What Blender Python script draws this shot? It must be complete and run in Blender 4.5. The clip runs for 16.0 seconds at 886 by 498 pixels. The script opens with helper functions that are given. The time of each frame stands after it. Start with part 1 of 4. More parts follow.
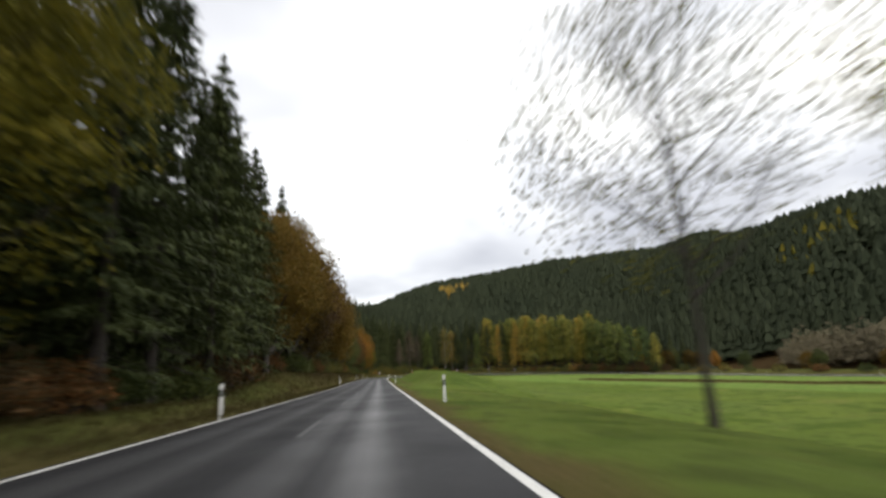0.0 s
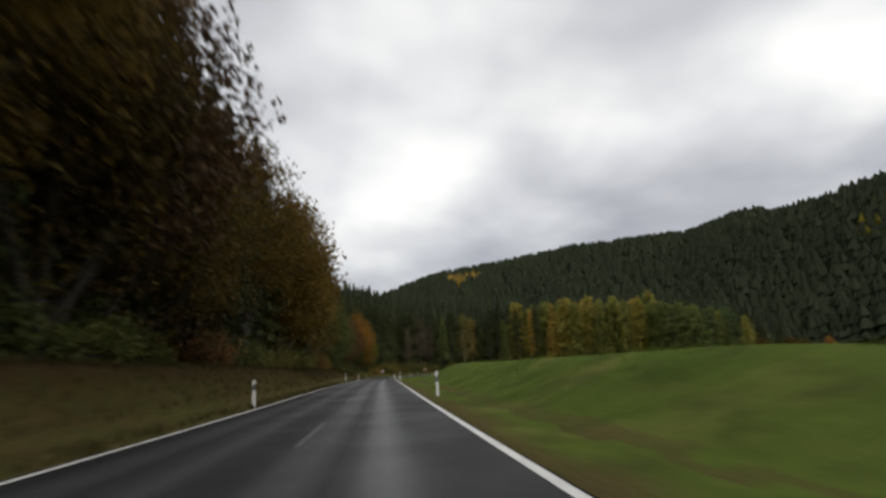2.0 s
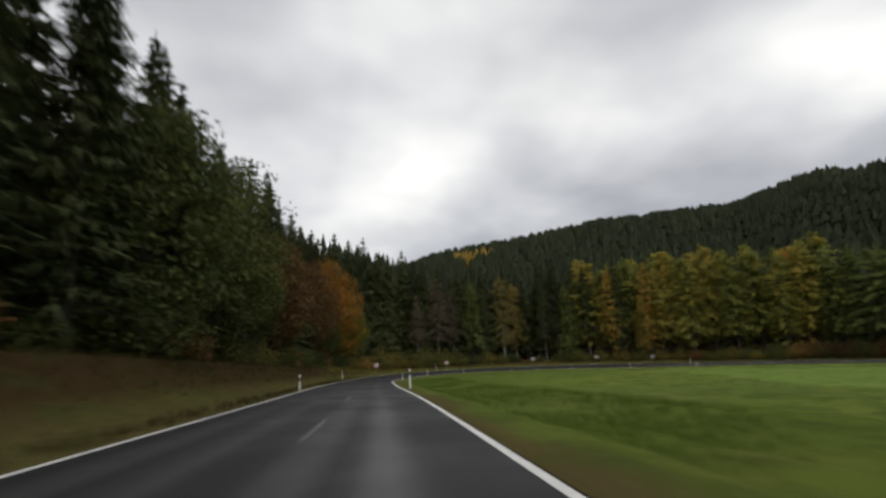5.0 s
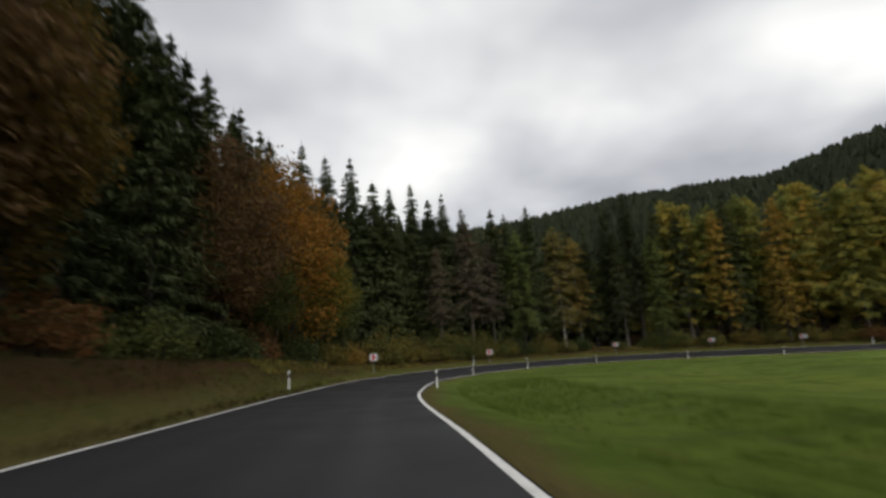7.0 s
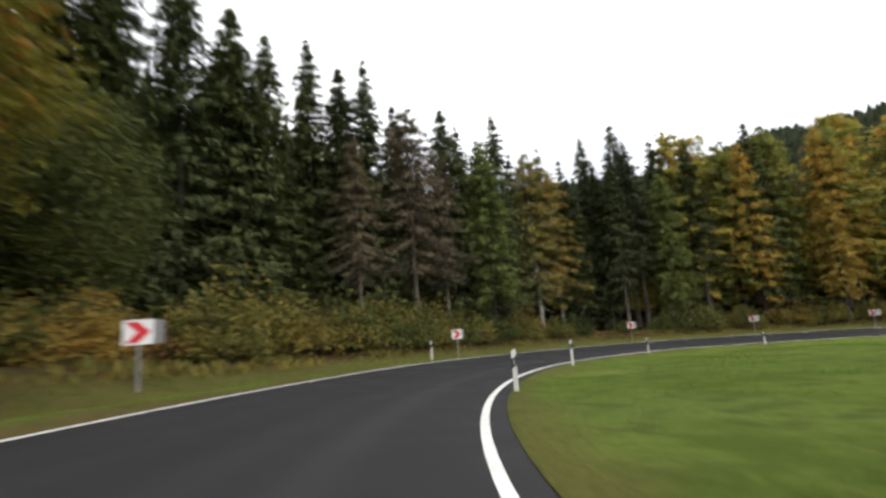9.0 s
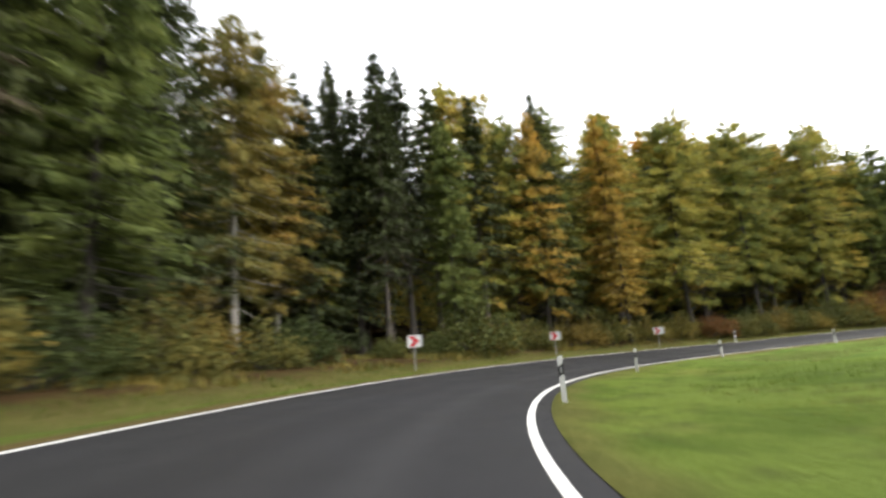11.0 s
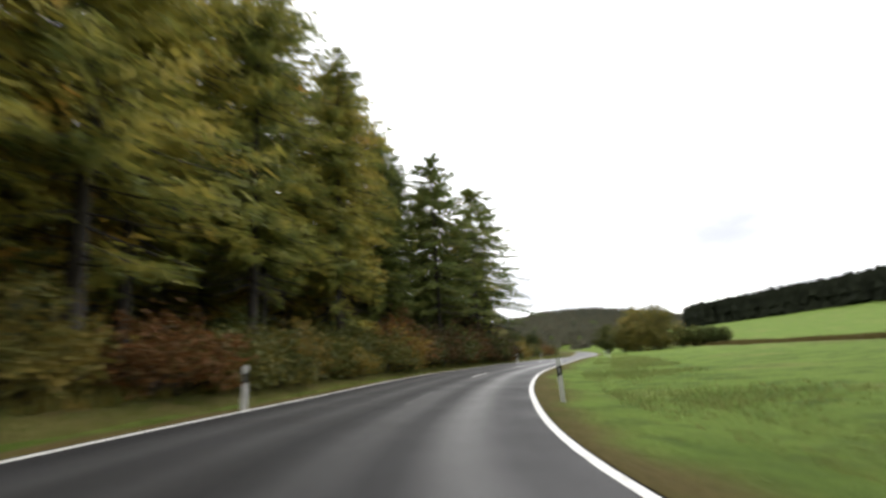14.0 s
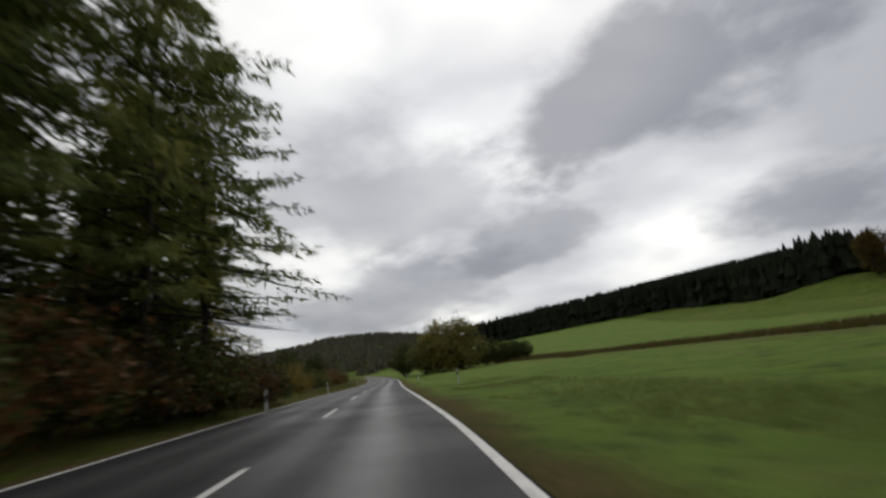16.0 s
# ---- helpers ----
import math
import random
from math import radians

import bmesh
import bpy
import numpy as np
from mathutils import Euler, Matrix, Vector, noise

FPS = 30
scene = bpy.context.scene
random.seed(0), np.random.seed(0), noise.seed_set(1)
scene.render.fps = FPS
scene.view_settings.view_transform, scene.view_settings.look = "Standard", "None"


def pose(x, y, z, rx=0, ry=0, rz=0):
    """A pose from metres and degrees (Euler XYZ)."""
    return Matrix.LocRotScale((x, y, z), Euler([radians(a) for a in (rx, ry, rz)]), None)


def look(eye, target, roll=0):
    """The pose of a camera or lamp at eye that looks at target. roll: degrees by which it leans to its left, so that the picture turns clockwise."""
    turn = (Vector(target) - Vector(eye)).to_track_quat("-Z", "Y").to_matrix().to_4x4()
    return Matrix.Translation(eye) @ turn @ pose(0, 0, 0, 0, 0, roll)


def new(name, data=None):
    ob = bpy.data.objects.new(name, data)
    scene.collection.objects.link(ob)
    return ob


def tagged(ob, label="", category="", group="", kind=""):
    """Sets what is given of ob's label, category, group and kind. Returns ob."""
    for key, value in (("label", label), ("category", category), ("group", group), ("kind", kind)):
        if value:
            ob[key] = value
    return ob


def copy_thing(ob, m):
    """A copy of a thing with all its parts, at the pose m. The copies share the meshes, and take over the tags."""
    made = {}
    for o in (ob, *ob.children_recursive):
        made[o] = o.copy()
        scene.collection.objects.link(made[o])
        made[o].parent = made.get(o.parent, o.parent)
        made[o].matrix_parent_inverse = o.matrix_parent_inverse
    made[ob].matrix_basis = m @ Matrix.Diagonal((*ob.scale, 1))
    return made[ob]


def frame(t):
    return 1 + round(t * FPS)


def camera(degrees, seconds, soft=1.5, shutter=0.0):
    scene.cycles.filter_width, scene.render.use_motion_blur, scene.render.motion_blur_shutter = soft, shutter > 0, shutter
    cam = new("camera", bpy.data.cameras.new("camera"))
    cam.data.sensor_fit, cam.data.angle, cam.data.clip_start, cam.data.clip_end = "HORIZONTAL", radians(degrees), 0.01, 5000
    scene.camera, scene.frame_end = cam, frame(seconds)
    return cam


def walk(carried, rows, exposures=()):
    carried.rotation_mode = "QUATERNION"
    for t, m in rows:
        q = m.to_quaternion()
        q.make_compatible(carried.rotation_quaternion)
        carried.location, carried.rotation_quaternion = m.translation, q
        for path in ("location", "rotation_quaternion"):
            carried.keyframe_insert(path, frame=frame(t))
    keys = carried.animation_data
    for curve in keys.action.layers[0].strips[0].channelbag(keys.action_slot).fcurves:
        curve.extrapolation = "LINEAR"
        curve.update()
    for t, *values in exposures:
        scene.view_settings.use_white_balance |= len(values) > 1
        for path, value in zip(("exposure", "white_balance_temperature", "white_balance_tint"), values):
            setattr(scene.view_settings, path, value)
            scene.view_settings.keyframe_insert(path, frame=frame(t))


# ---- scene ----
# ---- camera and its way ----
cam = camera(85.66, 16.0, soft=2.8, shutter=0.55)
walk(cam, [
    (0.0, pose(0.05, 0.01, 1.17, 101.67, 2.89, -7.61)),
    (0.5, pose(0.10, 13.51, 0.49, 101.00, 3.18, -7.51)),
    (1.0, pose(0.08, 25.75, -0.07, 101.05, 3.49, -7.46)),
    (1.5, pose(0.11, 37.78, -0.70, 101.11, 3.17, -7.33)),
    (2.0, pose(0.03, 49.86, -1.30, 101.53, 3.42, -7.31)),
    (2.5, pose(0.14, 61.86, -1.86, 101.45, 3.37, -7.19)),
    (3.0, pose(0.13, 74.53, -2.27, 101.10, 3.94, -7.29)),
    (3.6, pose(0.16, 89.25, -2.84, 100.90, 4.08, -7.49)),
    (4.2, pose(0.24, 103.42, -3.48, 100.89, 3.72, -7.76)),
    (4.8, pose(0.38, 117.10, -4.17, 100.93, 3.38, -7.98)),
    (5.5, pose(0.59, 132.45, -4.98, 100.80, 3.67, -8.05)),
    (6.0, pose(0.79, 143.04, -5.57, 100.56, 4.47, -7.96)),
    (6.5, pose(0.84, 153.45, -6.07, 100.54, 4.13, -7.78)),
    (7.0, pose(0.77, 163.05, -6.58, 100.48, 4.57, -7.93)),
    (7.5, pose(0.97, 172.02, -7.10, 100.01, 4.50, -8.31)),
    (8.0, pose(1.12, 180.65, -7.64, 99.96, 4.72, -10.52)),
    (8.5, pose(1.94, 188.56, -8.07, 99.71, 4.80, -14.51)),
    (9.0, pose(3.42, 195.73, -8.39, 99.23, 4.75, -20.26)),
    (9.5, pose(5.67, 202.27, -8.66, 98.82, 4.65, -27.45)),
    (10.0, pose(8.80, 208.25, -8.95, 98.76, 4.56, -35.76)),
    (10.5, pose(12.91, 213.75, -9.30, 99.30, 4.57, -44.87)),
    (11.0, pose(18.00, 218.78, -9.72, 100.46, 4.68, -54.76)),
    (11.5, pose(23.92, 222.90, -10.10, 100.94, 4.30, -65.17)),
    (12.0, pose(30.06, 225.70, -10.41, 101.35, 4.29, -75.61)),
    (12.5, pose(36.83, 227.36, -10.76, 101.60, 4.69, -86.06)),
    (13.0, pose(43.59, 227.66, -10.98, 102.31, 5.08, -97.31)),
    (13.5, pose(50.75, 226.81, -11.21, 102.56, 4.20, -109.14)),
    (14.0, pose(57.37, 224.62, -11.37, 102.63, 3.38, -120.49)),
    (14.5, pose(63.78, 221.06, -11.47, 103.57, 4.60, -130.92)),
    (15.0, pose(70.24, 215.69, -11.46, 104.05, 5.56, -138.30)),
    (15.5, pose(76.35, 209.57, -11.41, 104.21, 5.19, -143.26)),
    (16.0, pose(82.29, 202.84, -11.43, 103.56, 6.67, -145.46)),
], exposures=[(0.0, 0.3), (1.0, -0.05), (2.0, -0.35), (3.2, -0.42), (5.5, -0.42), (7.5, -0.38), (8.2, 0.04), (10.3, 1.3), (12.5, 1.32),
              (13.5, 1.05), (14.5, 0.05), (15.2, -0.62), (16.0, -0.95)])

# ---- sky and light ----
SUN_AZ, SUN_EL = radians(160), radians(38)
world = bpy.data.worlds.new("overcast_sky")
scene.world = world
world.use_nodes = True
wn, wl = world.node_tree.nodes, world.node_tree.links
wn.clear()


def wnode(kind, **vals):
    n = wn.new(kind)
    for k, v in vals.items():
        n.inputs[k].default_value = v
    return n


def wmath(op, a, b=None):
    n = wn.new("ShaderNodeMath")
    n.operation = op
    for i, v in enumerate((a, b)):
        if v is None:
            continue
        if isinstance(v, (int, float)):
            n.inputs[i].default_value = v
        else:
            wl.new(v, n.inputs[i])
    return n.outputs[0]


sky = wn.new("ShaderNodeTexSky")
sky.sky_type, sky.sun_disc = "NISHITA", False
sky.sun_elevation, sky.sun_rotation = SUN_EL, SUN_AZ
tc = wn.new("ShaderNodeTexCoord")
sep = wn.new("ShaderNodeSeparateXYZ")
wl.new(tc.outputs["Generated"], sep.inputs[0])
up = wmath("ADD", wmath("MAXIMUM", sep.outputs[2], 0.0), 0.30)
comb = wn.new("ShaderNodeCombineXYZ")
wn_x, wn_y = wmath("DIVIDE", sep.outputs[0], up), wmath("DIVIDE", sep.outputs[1], up)
wl.new(wn_x, comb.inputs[0])
wl.new(wn_y, comb.inputs[1])
big = wnode("ShaderNodeTexNoise", Scale=0.95, Detail=4.0, Roughness=0.46, Distortion=0.1)
wl.new(comb.outputs[0], big.inputs["Vector"])
ramp = wn.new("ShaderNodeValToRGB")
e = ramp.color_ramp.elements
e[0].position, e[0].color = 0.36, (0.64, 0.65, 0.70, 1)
e[1].position, e[1].color = 0.62, (1.50, 1.49, 1.44, 1)
m = e.new(0.49)
m.color = (1.00, 1.01, 1.04, 1)
wl.new(big.outputs[0], ramp.inputs[0])
b_sky, b_cloud, mixb = wn.new("ShaderNodeBackground"), wn.new("ShaderNodeBackground"), wn.new("ShaderNodeMixShader")
b_sky.inputs[1].default_value, b_cloud.inputs[1].default_value, mixb.inputs[0].default_value = 0.12, 1.0, 0.93
wl.new(sky.outputs[0], b_sky.inputs[0])
belly = wnode("ShaderNodeTexNoise", Scale=1.15, Detail=4.0, Roughness=0.45, Distortion=0.2)
shift = wn.new("ShaderNodeVectorMath")
shift.inputs[1].default_value = (3.1, 7.4, 0.0)
wl.new(comb.outputs[0], shift.inputs[0])
wl.new(shift.outputs[0], belly.inputs["Vector"])
shade = wn.new("ShaderNodeValToRGB")
shade.color_ramp.elements[0].position, shade.color_ramp.elements[0].color = 0.46, (1.05, 1.05, 1.04, 1)
shade.color_ramp.elements[1].position, shade.color_ramp.elements[1].color = 0.62, (0.82, 0.825, 0.84, 1)
wl.new(belly.outputs[0], shade.inputs[0])
clouds = wn.new("ShaderNodeMix")
clouds.data_type, clouds.blend_type = "RGBA", "MULTIPLY"
clouds.inputs[0].default_value = 1.0
wl.new(ramp.outputs[0], clouds.inputs[6])
wl.new(shade.outputs[0], clouds.inputs[7])
# heavier grey clouds low in the southern sky: place and half-size on the cloud plane, and how much light they let through
ragged = wnode("ShaderNodeTexNoise", Scale=2.6, Detail=5.0, Roughness=0.55)
wl.new(comb.outputs[0], ragged.inputs["Vector"])
cover = clouds.outputs[2]
for cx, cy, rx, ry, gone in ((0.15, -1.20, 0.42, 0.27, 0.80), (-0.20, -2.05, 0.26, 0.30, 0.60), (0.70, -1.72, 0.36, 0.22, 0.55), (1.45, -1.75, 0.55, 0.42, 0.55), (0.95, -1.15, 0.40, 0.45, 0.45)):
    dx = wmath("DIVIDE", wmath("SUBTRACT", wn_x, cx), rx)
    dy = wmath("DIVIDE", wmath("SUBTRACT", wn_y, cy), ry)
    far = wmath("SQRT", wmath("ADD", wmath("MULTIPLY", dx, dx), wmath("MULTIPLY", dy, dy)))
    far = wmath("ADD", far, wmath("MULTIPLY", wmath("SUBTRACT", ragged.outputs[0], 0.5), 2.4))
    soft = wn.new("ShaderNodeMapRange")
    soft.interpolation_type = "SMOOTHSTEP"
    for k, v in enumerate((1.25, 0.55, 0.0, gone), 1):
        soft.inputs[k].default_value = v
    wl.new(far, soft.inputs[0])
    grey = wn.new("ShaderNodeMix")
    grey.data_type, grey.blend_type = "RGBA", "MIX"
    grey.inputs[7].default_value = (0.29, 0.30, 0.35, 1)
    wl.new(soft.outputs[0], grey.inputs[0])
    wl.new(cover, grey.inputs[6])
    cover = grey.outputs[2]
wl.new(cover, b_cloud.inputs[0])
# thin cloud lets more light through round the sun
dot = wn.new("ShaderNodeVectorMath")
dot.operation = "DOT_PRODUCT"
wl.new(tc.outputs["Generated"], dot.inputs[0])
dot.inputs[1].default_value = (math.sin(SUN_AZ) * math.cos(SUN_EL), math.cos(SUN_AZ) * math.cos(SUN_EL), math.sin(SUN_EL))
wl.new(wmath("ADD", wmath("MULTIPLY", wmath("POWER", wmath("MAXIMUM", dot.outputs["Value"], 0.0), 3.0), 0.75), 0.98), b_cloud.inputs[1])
wl.new(b_sky.outputs[0], mixb.inputs[1])
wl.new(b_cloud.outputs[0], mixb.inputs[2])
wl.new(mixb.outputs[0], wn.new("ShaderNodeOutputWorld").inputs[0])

sun = new("sun", bpy.data.lights.new("sun", "SUN"))
sun.data.energy, sun.data.angle, sun.data.color = 1.1, radians(30), (1.0, 0.95, 0.88)
sun.matrix_world = look((300 * math.sin(SUN_AZ), 300 * math.cos(SUN_AZ), 240), (0, 0, 0))


# ---- materials ----
def shader(name):
    mat = bpy.data.materials.new(name)
    mat.use_nodes = True
    n, l = mat.node_tree.nodes, mat.node_tree.links
    return mat, n, l, n["Principled BSDF"]


def noise_node(n, l, scale, detail=4.0, coord="Object", rough=0.55):
    t, s = n.new("ShaderNodeTexCoord"), n.new("ShaderNodeTexNoise")
    s.inputs["Scale"].default_value, s.inputs["Detail"].default_value, s.inputs["Roughness"].default_value = scale, detail, rough
    l.new(t.outputs[coord], s.inputs["Vector"])
    return s.outputs[0]


def ramp_node(n, l, fac, stops):
    r = n.new("ShaderNodeValToRGB")
    els = r.color_ramp.elements
    while len(els) < len(stops):
        els.new(0.5)
    for el, (p, c) in zip(els, stops):
        el.position, el.color = p, (*c, 1)
    l.new(fac, r.inputs[0])
    return r.outputs[0]


def mix_node(n, l, fac, a, b, kind="MIX"):
    m = n.new("ShaderNodeMix")
    m.data_type, m.blend_type = "RGBA", kind
    for sock, v in ((m.inputs[0], fac), (m.inputs[6], a), (m.inputs[7], b)):
        if isinstance(v, (int, float)):
            sock.default_value = v
        elif isinstance(v, tuple):
            sock.default_value = (*v, 1)
        else:
            l.new(v, sock)
    return m.outputs[2]


def bump_node(n, l, height, bsdf, strength=0.4, distance=0.02):
    b = n.new("ShaderNodeBump")
    b.inputs["Strength"].default_value, b.inputs["Distance"].default_value = strength, distance
    l.new(height, b.inputs["Height"])
    l.new(b.outputs[0], bsdf.inputs["Normal"])


def plain(name, dark, light, scale=8.0, rough=0.6, bump=0.0, metal=0.0):
    """Two tones in fine noise, a slow second stain, and a little relief."""
    mat, n, l, p = shader(name)
    fine, slow = noise_node(n, l, scale), noise_node(n, l, scale * 0.13, 2.0)
    c = ramp_node(n, l, fine, [(0.3, dark), (0.7, light)])
    c = mix_node(n, l, slow, c, tuple(v * 0.8 for v in dark))
    l.new(c, p.inputs["Base Color"])
    p.inputs["Roughness"].default_value, p.inputs["Metallic"].default_value = rough, metal
    if bump:
        bump_node(n, l, fine, p, bump)
    return mat


def leafy(name, tones, sheen=0.25, rough=0.6, grain=0.45, size=0.35, swing=0.7):
    """Leaves or needles: a tone for each leaf, shifted from bough to bough and from tree to tree, partly let through by light."""
    mat, n, l, p = shader(name)
    geo, info = n.new("ShaderNodeNewGeometry"), n.new("ShaderNodeObjectInfo")
    patch = noise_node(n, l, size, 2.0)
    a = n.new("ShaderNodeMath")
    a.operation = "MULTIPLY_ADD"
    l.new(geo.outputs["Random Per Island"], a.inputs[0])
    a.inputs[1].default_value = grain
    b = n.new("ShaderNodeMath")
    b.operation = "MULTIPLY_ADD"
    l.new(patch, b.inputs[0])
    b.inputs[1].default_value = swing
    b.inputs[2].default_value = 0.03 - swing / 2
    l.new(b.outputs[0], a.inputs[2])
    d = n.new("ShaderNodeMath")
    d.operation = "MULTIPLY_ADD"
    l.new(info.outputs["Random"], d.inputs[0])
    d.inputs[1].default_value = 0.5
    l.new(a.outputs[0], d.inputs[2])
    k = len(tones)
    c = ramp_node(n, l, d.outputs[0], [(0.1 + 0.85 * i / max(1, k - 1), t) for i, t in enumerate(tones)])
    l.new(c, p.inputs["Base Color"])
    p.inputs["Roughness"].default_value = rough
    p.inputs["Specular IOR Level"].default_value = 0.08
    tr, mx = n.new("ShaderNodeBsdfTranslucent"), n.new("ShaderNodeMixShader")
    l.new(c, tr.inputs[0])
    mx.inputs[0].default_value = sheen
    l.new(p.outputs[0], mx.inputs[1])
    l.new(tr.outputs[0], mx.inputs[2])
    l.new(mx.outputs[0], n["Material Output"].inputs[0])
    return mat


SPRUCE = leafy("spruce_needles", [(0.036, 0.044, 0.020), (0.066, 0.080, 0.031), (0.108, 0.118, 0.042)], 0.16, 0.6, 0.35, 0.5, 0.8)
FAR_SPRUCE = leafy("far_spruce_needles", [(0.040, 0.050, 0.028), (0.052, 0.062, 0.033), (0.066, 0.076, 0.038)], 0.35, 0.7, 0.25, 0.02, 0.9)
# FAR_SPRUCE tones darkened: shade of the backlit side is put into the colour
BACKLIT_WOOD = leafy("dark_wood_needles", [(0.024, 0.029, 0.018), (0.030, 0.035, 0.021), (0.037, 0.042, 0.024)], 0.3, 0.7, 0.25, 0.03, 0.8)
LARCH = leafy("larch_needles", [(0.150, 0.175, 0.048), (0.292, 0.272, 0.058), (0.450, 0.345, 0.070), (0.610, 0.335, 0.078)], 0.4, 0.6, 0.22, 0.42, 1.6)
GOLD_LARCH = leafy("golden_larch_needles", [(0.240, 0.190, 0.046), (0.425, 0.282, 0.058), (0.545, 0.292, 0.060)], 0.4, 0.6, 0.25, 0.45, 1.3)
OLIVE = leafy("olive_yellow_leaves", [(0.060, 0.065, 0.014), (0.14, 0.125, 0.020), (0.24, 0.19, 0.024)], 0.35)
PINE = leafy("dark_larch_needles", [(0.085, 0.125, 0.040), (0.150, 0.180, 0.050), (0.260, 0.240, 0.060)], 0.3, 0.6, 0.25, 0.45, 1.2)
LIME = leafy("fresh_larch_needles", [(0.095, 0.122, 0.036), (0.180, 0.202, 0.052), (0.290, 0.270, 0.062)], 0.35, 0.6, 0.25, 0.45, 1.1)
GREEN = leafy("green_leaves", [(0.036, 0.050, 0.018), (0.068, 0.082, 0.024), (0.120, 0.115, 0.030)], 0.3)
BEECH = leafy("brown_beech_leaves", [(0.038, 0.031, 0.012), (0.090, 0.062, 0.016), (0.170, 0.102, 0.021), (0.112, 0.092, 0.021)], 0.45)
MAPLE = leafy("orange_maple_leaves", [(0.100, 0.085, 0.022), (0.240, 0.122, 0.023), (0.380, 0.155, 0.027)], 0.3)
RUSSET = leafy("brown_leaves", [(0.040, 0.025, 0.014), (0.090, 0.052, 0.023), (0.135, 0.080, 0.028)], 0.28)
BRAMBLE = leafy("dark_bramble_leaves", [(0.036, 0.029, 0.016), (0.081, 0.056, 0.023), (0.180, 0.078, 0.028), (0.068, 0.070, 0.023)], 0.28)
BIRCHLEAF = leafy("pale_larch_needles", [(0.135, 0.140, 0.045), (0.250, 0.195, 0.052), (0.370, 0.225, 0.056)], 0.4, 0.6, 0.25, 0.45, 1.3)
DRY = leafy("withered_brown_needles", [(0.075, 0.063, 0.042), (0.145, 0.113, 0.070), (0.120, 0.108, 0.062)], 0.25, 0.6, 0.3)
SHRUB = leafy("yellowing_shrub_leaves", [(0.050, 0.062, 0.021), (0.098, 0.100, 0.028), (0.160, 0.130, 0.032), (0.235, 0.165, 0.037)], 0.3, 0.6, 0.45, 0.6, 0.9)
GOLDBUSH = leafy("golden_shrub_leaves", [(0.110, 0.090, 0.026), (0.200, 0.140, 0.032), (0.290, 0.165, 0.037)], 0.3, 0.6, 0.4, 0.7, 0.9)
BARE = leafy("sparse_brown_twigs", [(0.128, 0.110, 0.072), (0.190, 0.162, 0.102), (0.240, 0.206, 0.128)], 0.2, 0.7, 0.3)
# paled tones: the haze of distance is mixed into the leaf colour
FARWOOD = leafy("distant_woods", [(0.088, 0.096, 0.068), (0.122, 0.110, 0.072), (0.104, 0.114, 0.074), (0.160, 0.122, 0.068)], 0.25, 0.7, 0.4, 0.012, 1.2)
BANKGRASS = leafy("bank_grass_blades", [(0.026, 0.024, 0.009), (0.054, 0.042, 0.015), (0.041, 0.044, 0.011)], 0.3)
GRASSB = leafy("grass_blades", [(0.062, 0.089, 0.015), (0.110, 0.135, 0.023), (0.198, 0.172, 0.052)], 0.3)
WEED = leafy("weed_leaves", [(0.100, 0.150, 0.045), (0.160, 0.215, 0.060), (0.250, 0.265, 0.095)], 0.4)
MEADOWG = leafy("meadow_grass_blades", [(0.065, 0.108, 0.016), (0.115, 0.169, 0.024), (0.169, 0.203, 0.038)], 0.3)
DITCHG = leafy("ditch_grass_blades", [(0.056, 0.092, 0.016), (0.092, 0.138, 0.022), (0.135, 0.164, 0.033)], 0.3)
DRYGRASS = leafy("dry_grass_blades", [(0.061, 0.051, 0.017), (0.116, 0.090, 0.032), (0.072, 0.069, 0.016)], 0.3)
BARK = plain("grey_brown_bark", (0.024, 0.020, 0.016), (0.068, 0.054, 0.043), 5.0, 0.9, 0.6)
GREYBARK = plain("weathered_larch_bark", (0.070, 0.058, 0.047), (0.170, 0.142, 0.115), 5.0, 0.9, 0.5)
PALEBARK = plain("pale_birch_bark", (0.22, 0.20, 0.17), (0.50, 0.47, 0.42), 4.0, 0.8, 0.3)
POSTWHITE = plain("white_post_plastic", (0.62, 0.62, 0.60), (0.80, 0.80, 0.78), 12.0, 0.45)
POSTBLACK = plain("black_band_foil", (0.012, 0.012, 0.013), (0.03, 0.03, 0.03), 14.0, 0.4)
REFLECT = plain("grey_reflector", (0.30, 0.31, 0.32), (0.5, 0.5, 0.5), 60.0, 0.15)
SIGNWHITE = plain("white_sign_foil", (0.62, 0.62, 0.63), (0.80, 0.80, 0.80), 10.0, 0.35)
SIGNRED = plain("red_sign_foil", (0.50, 0.020, 0.030), (0.66, 0.035, 0.045), 10.0, 0.35)
ZINC = plain("galvanised_steel", (0.24, 0.245, 0.25), (0.40, 0.40, 0.40), 9.0, 0.5, 0.05, 0.6)


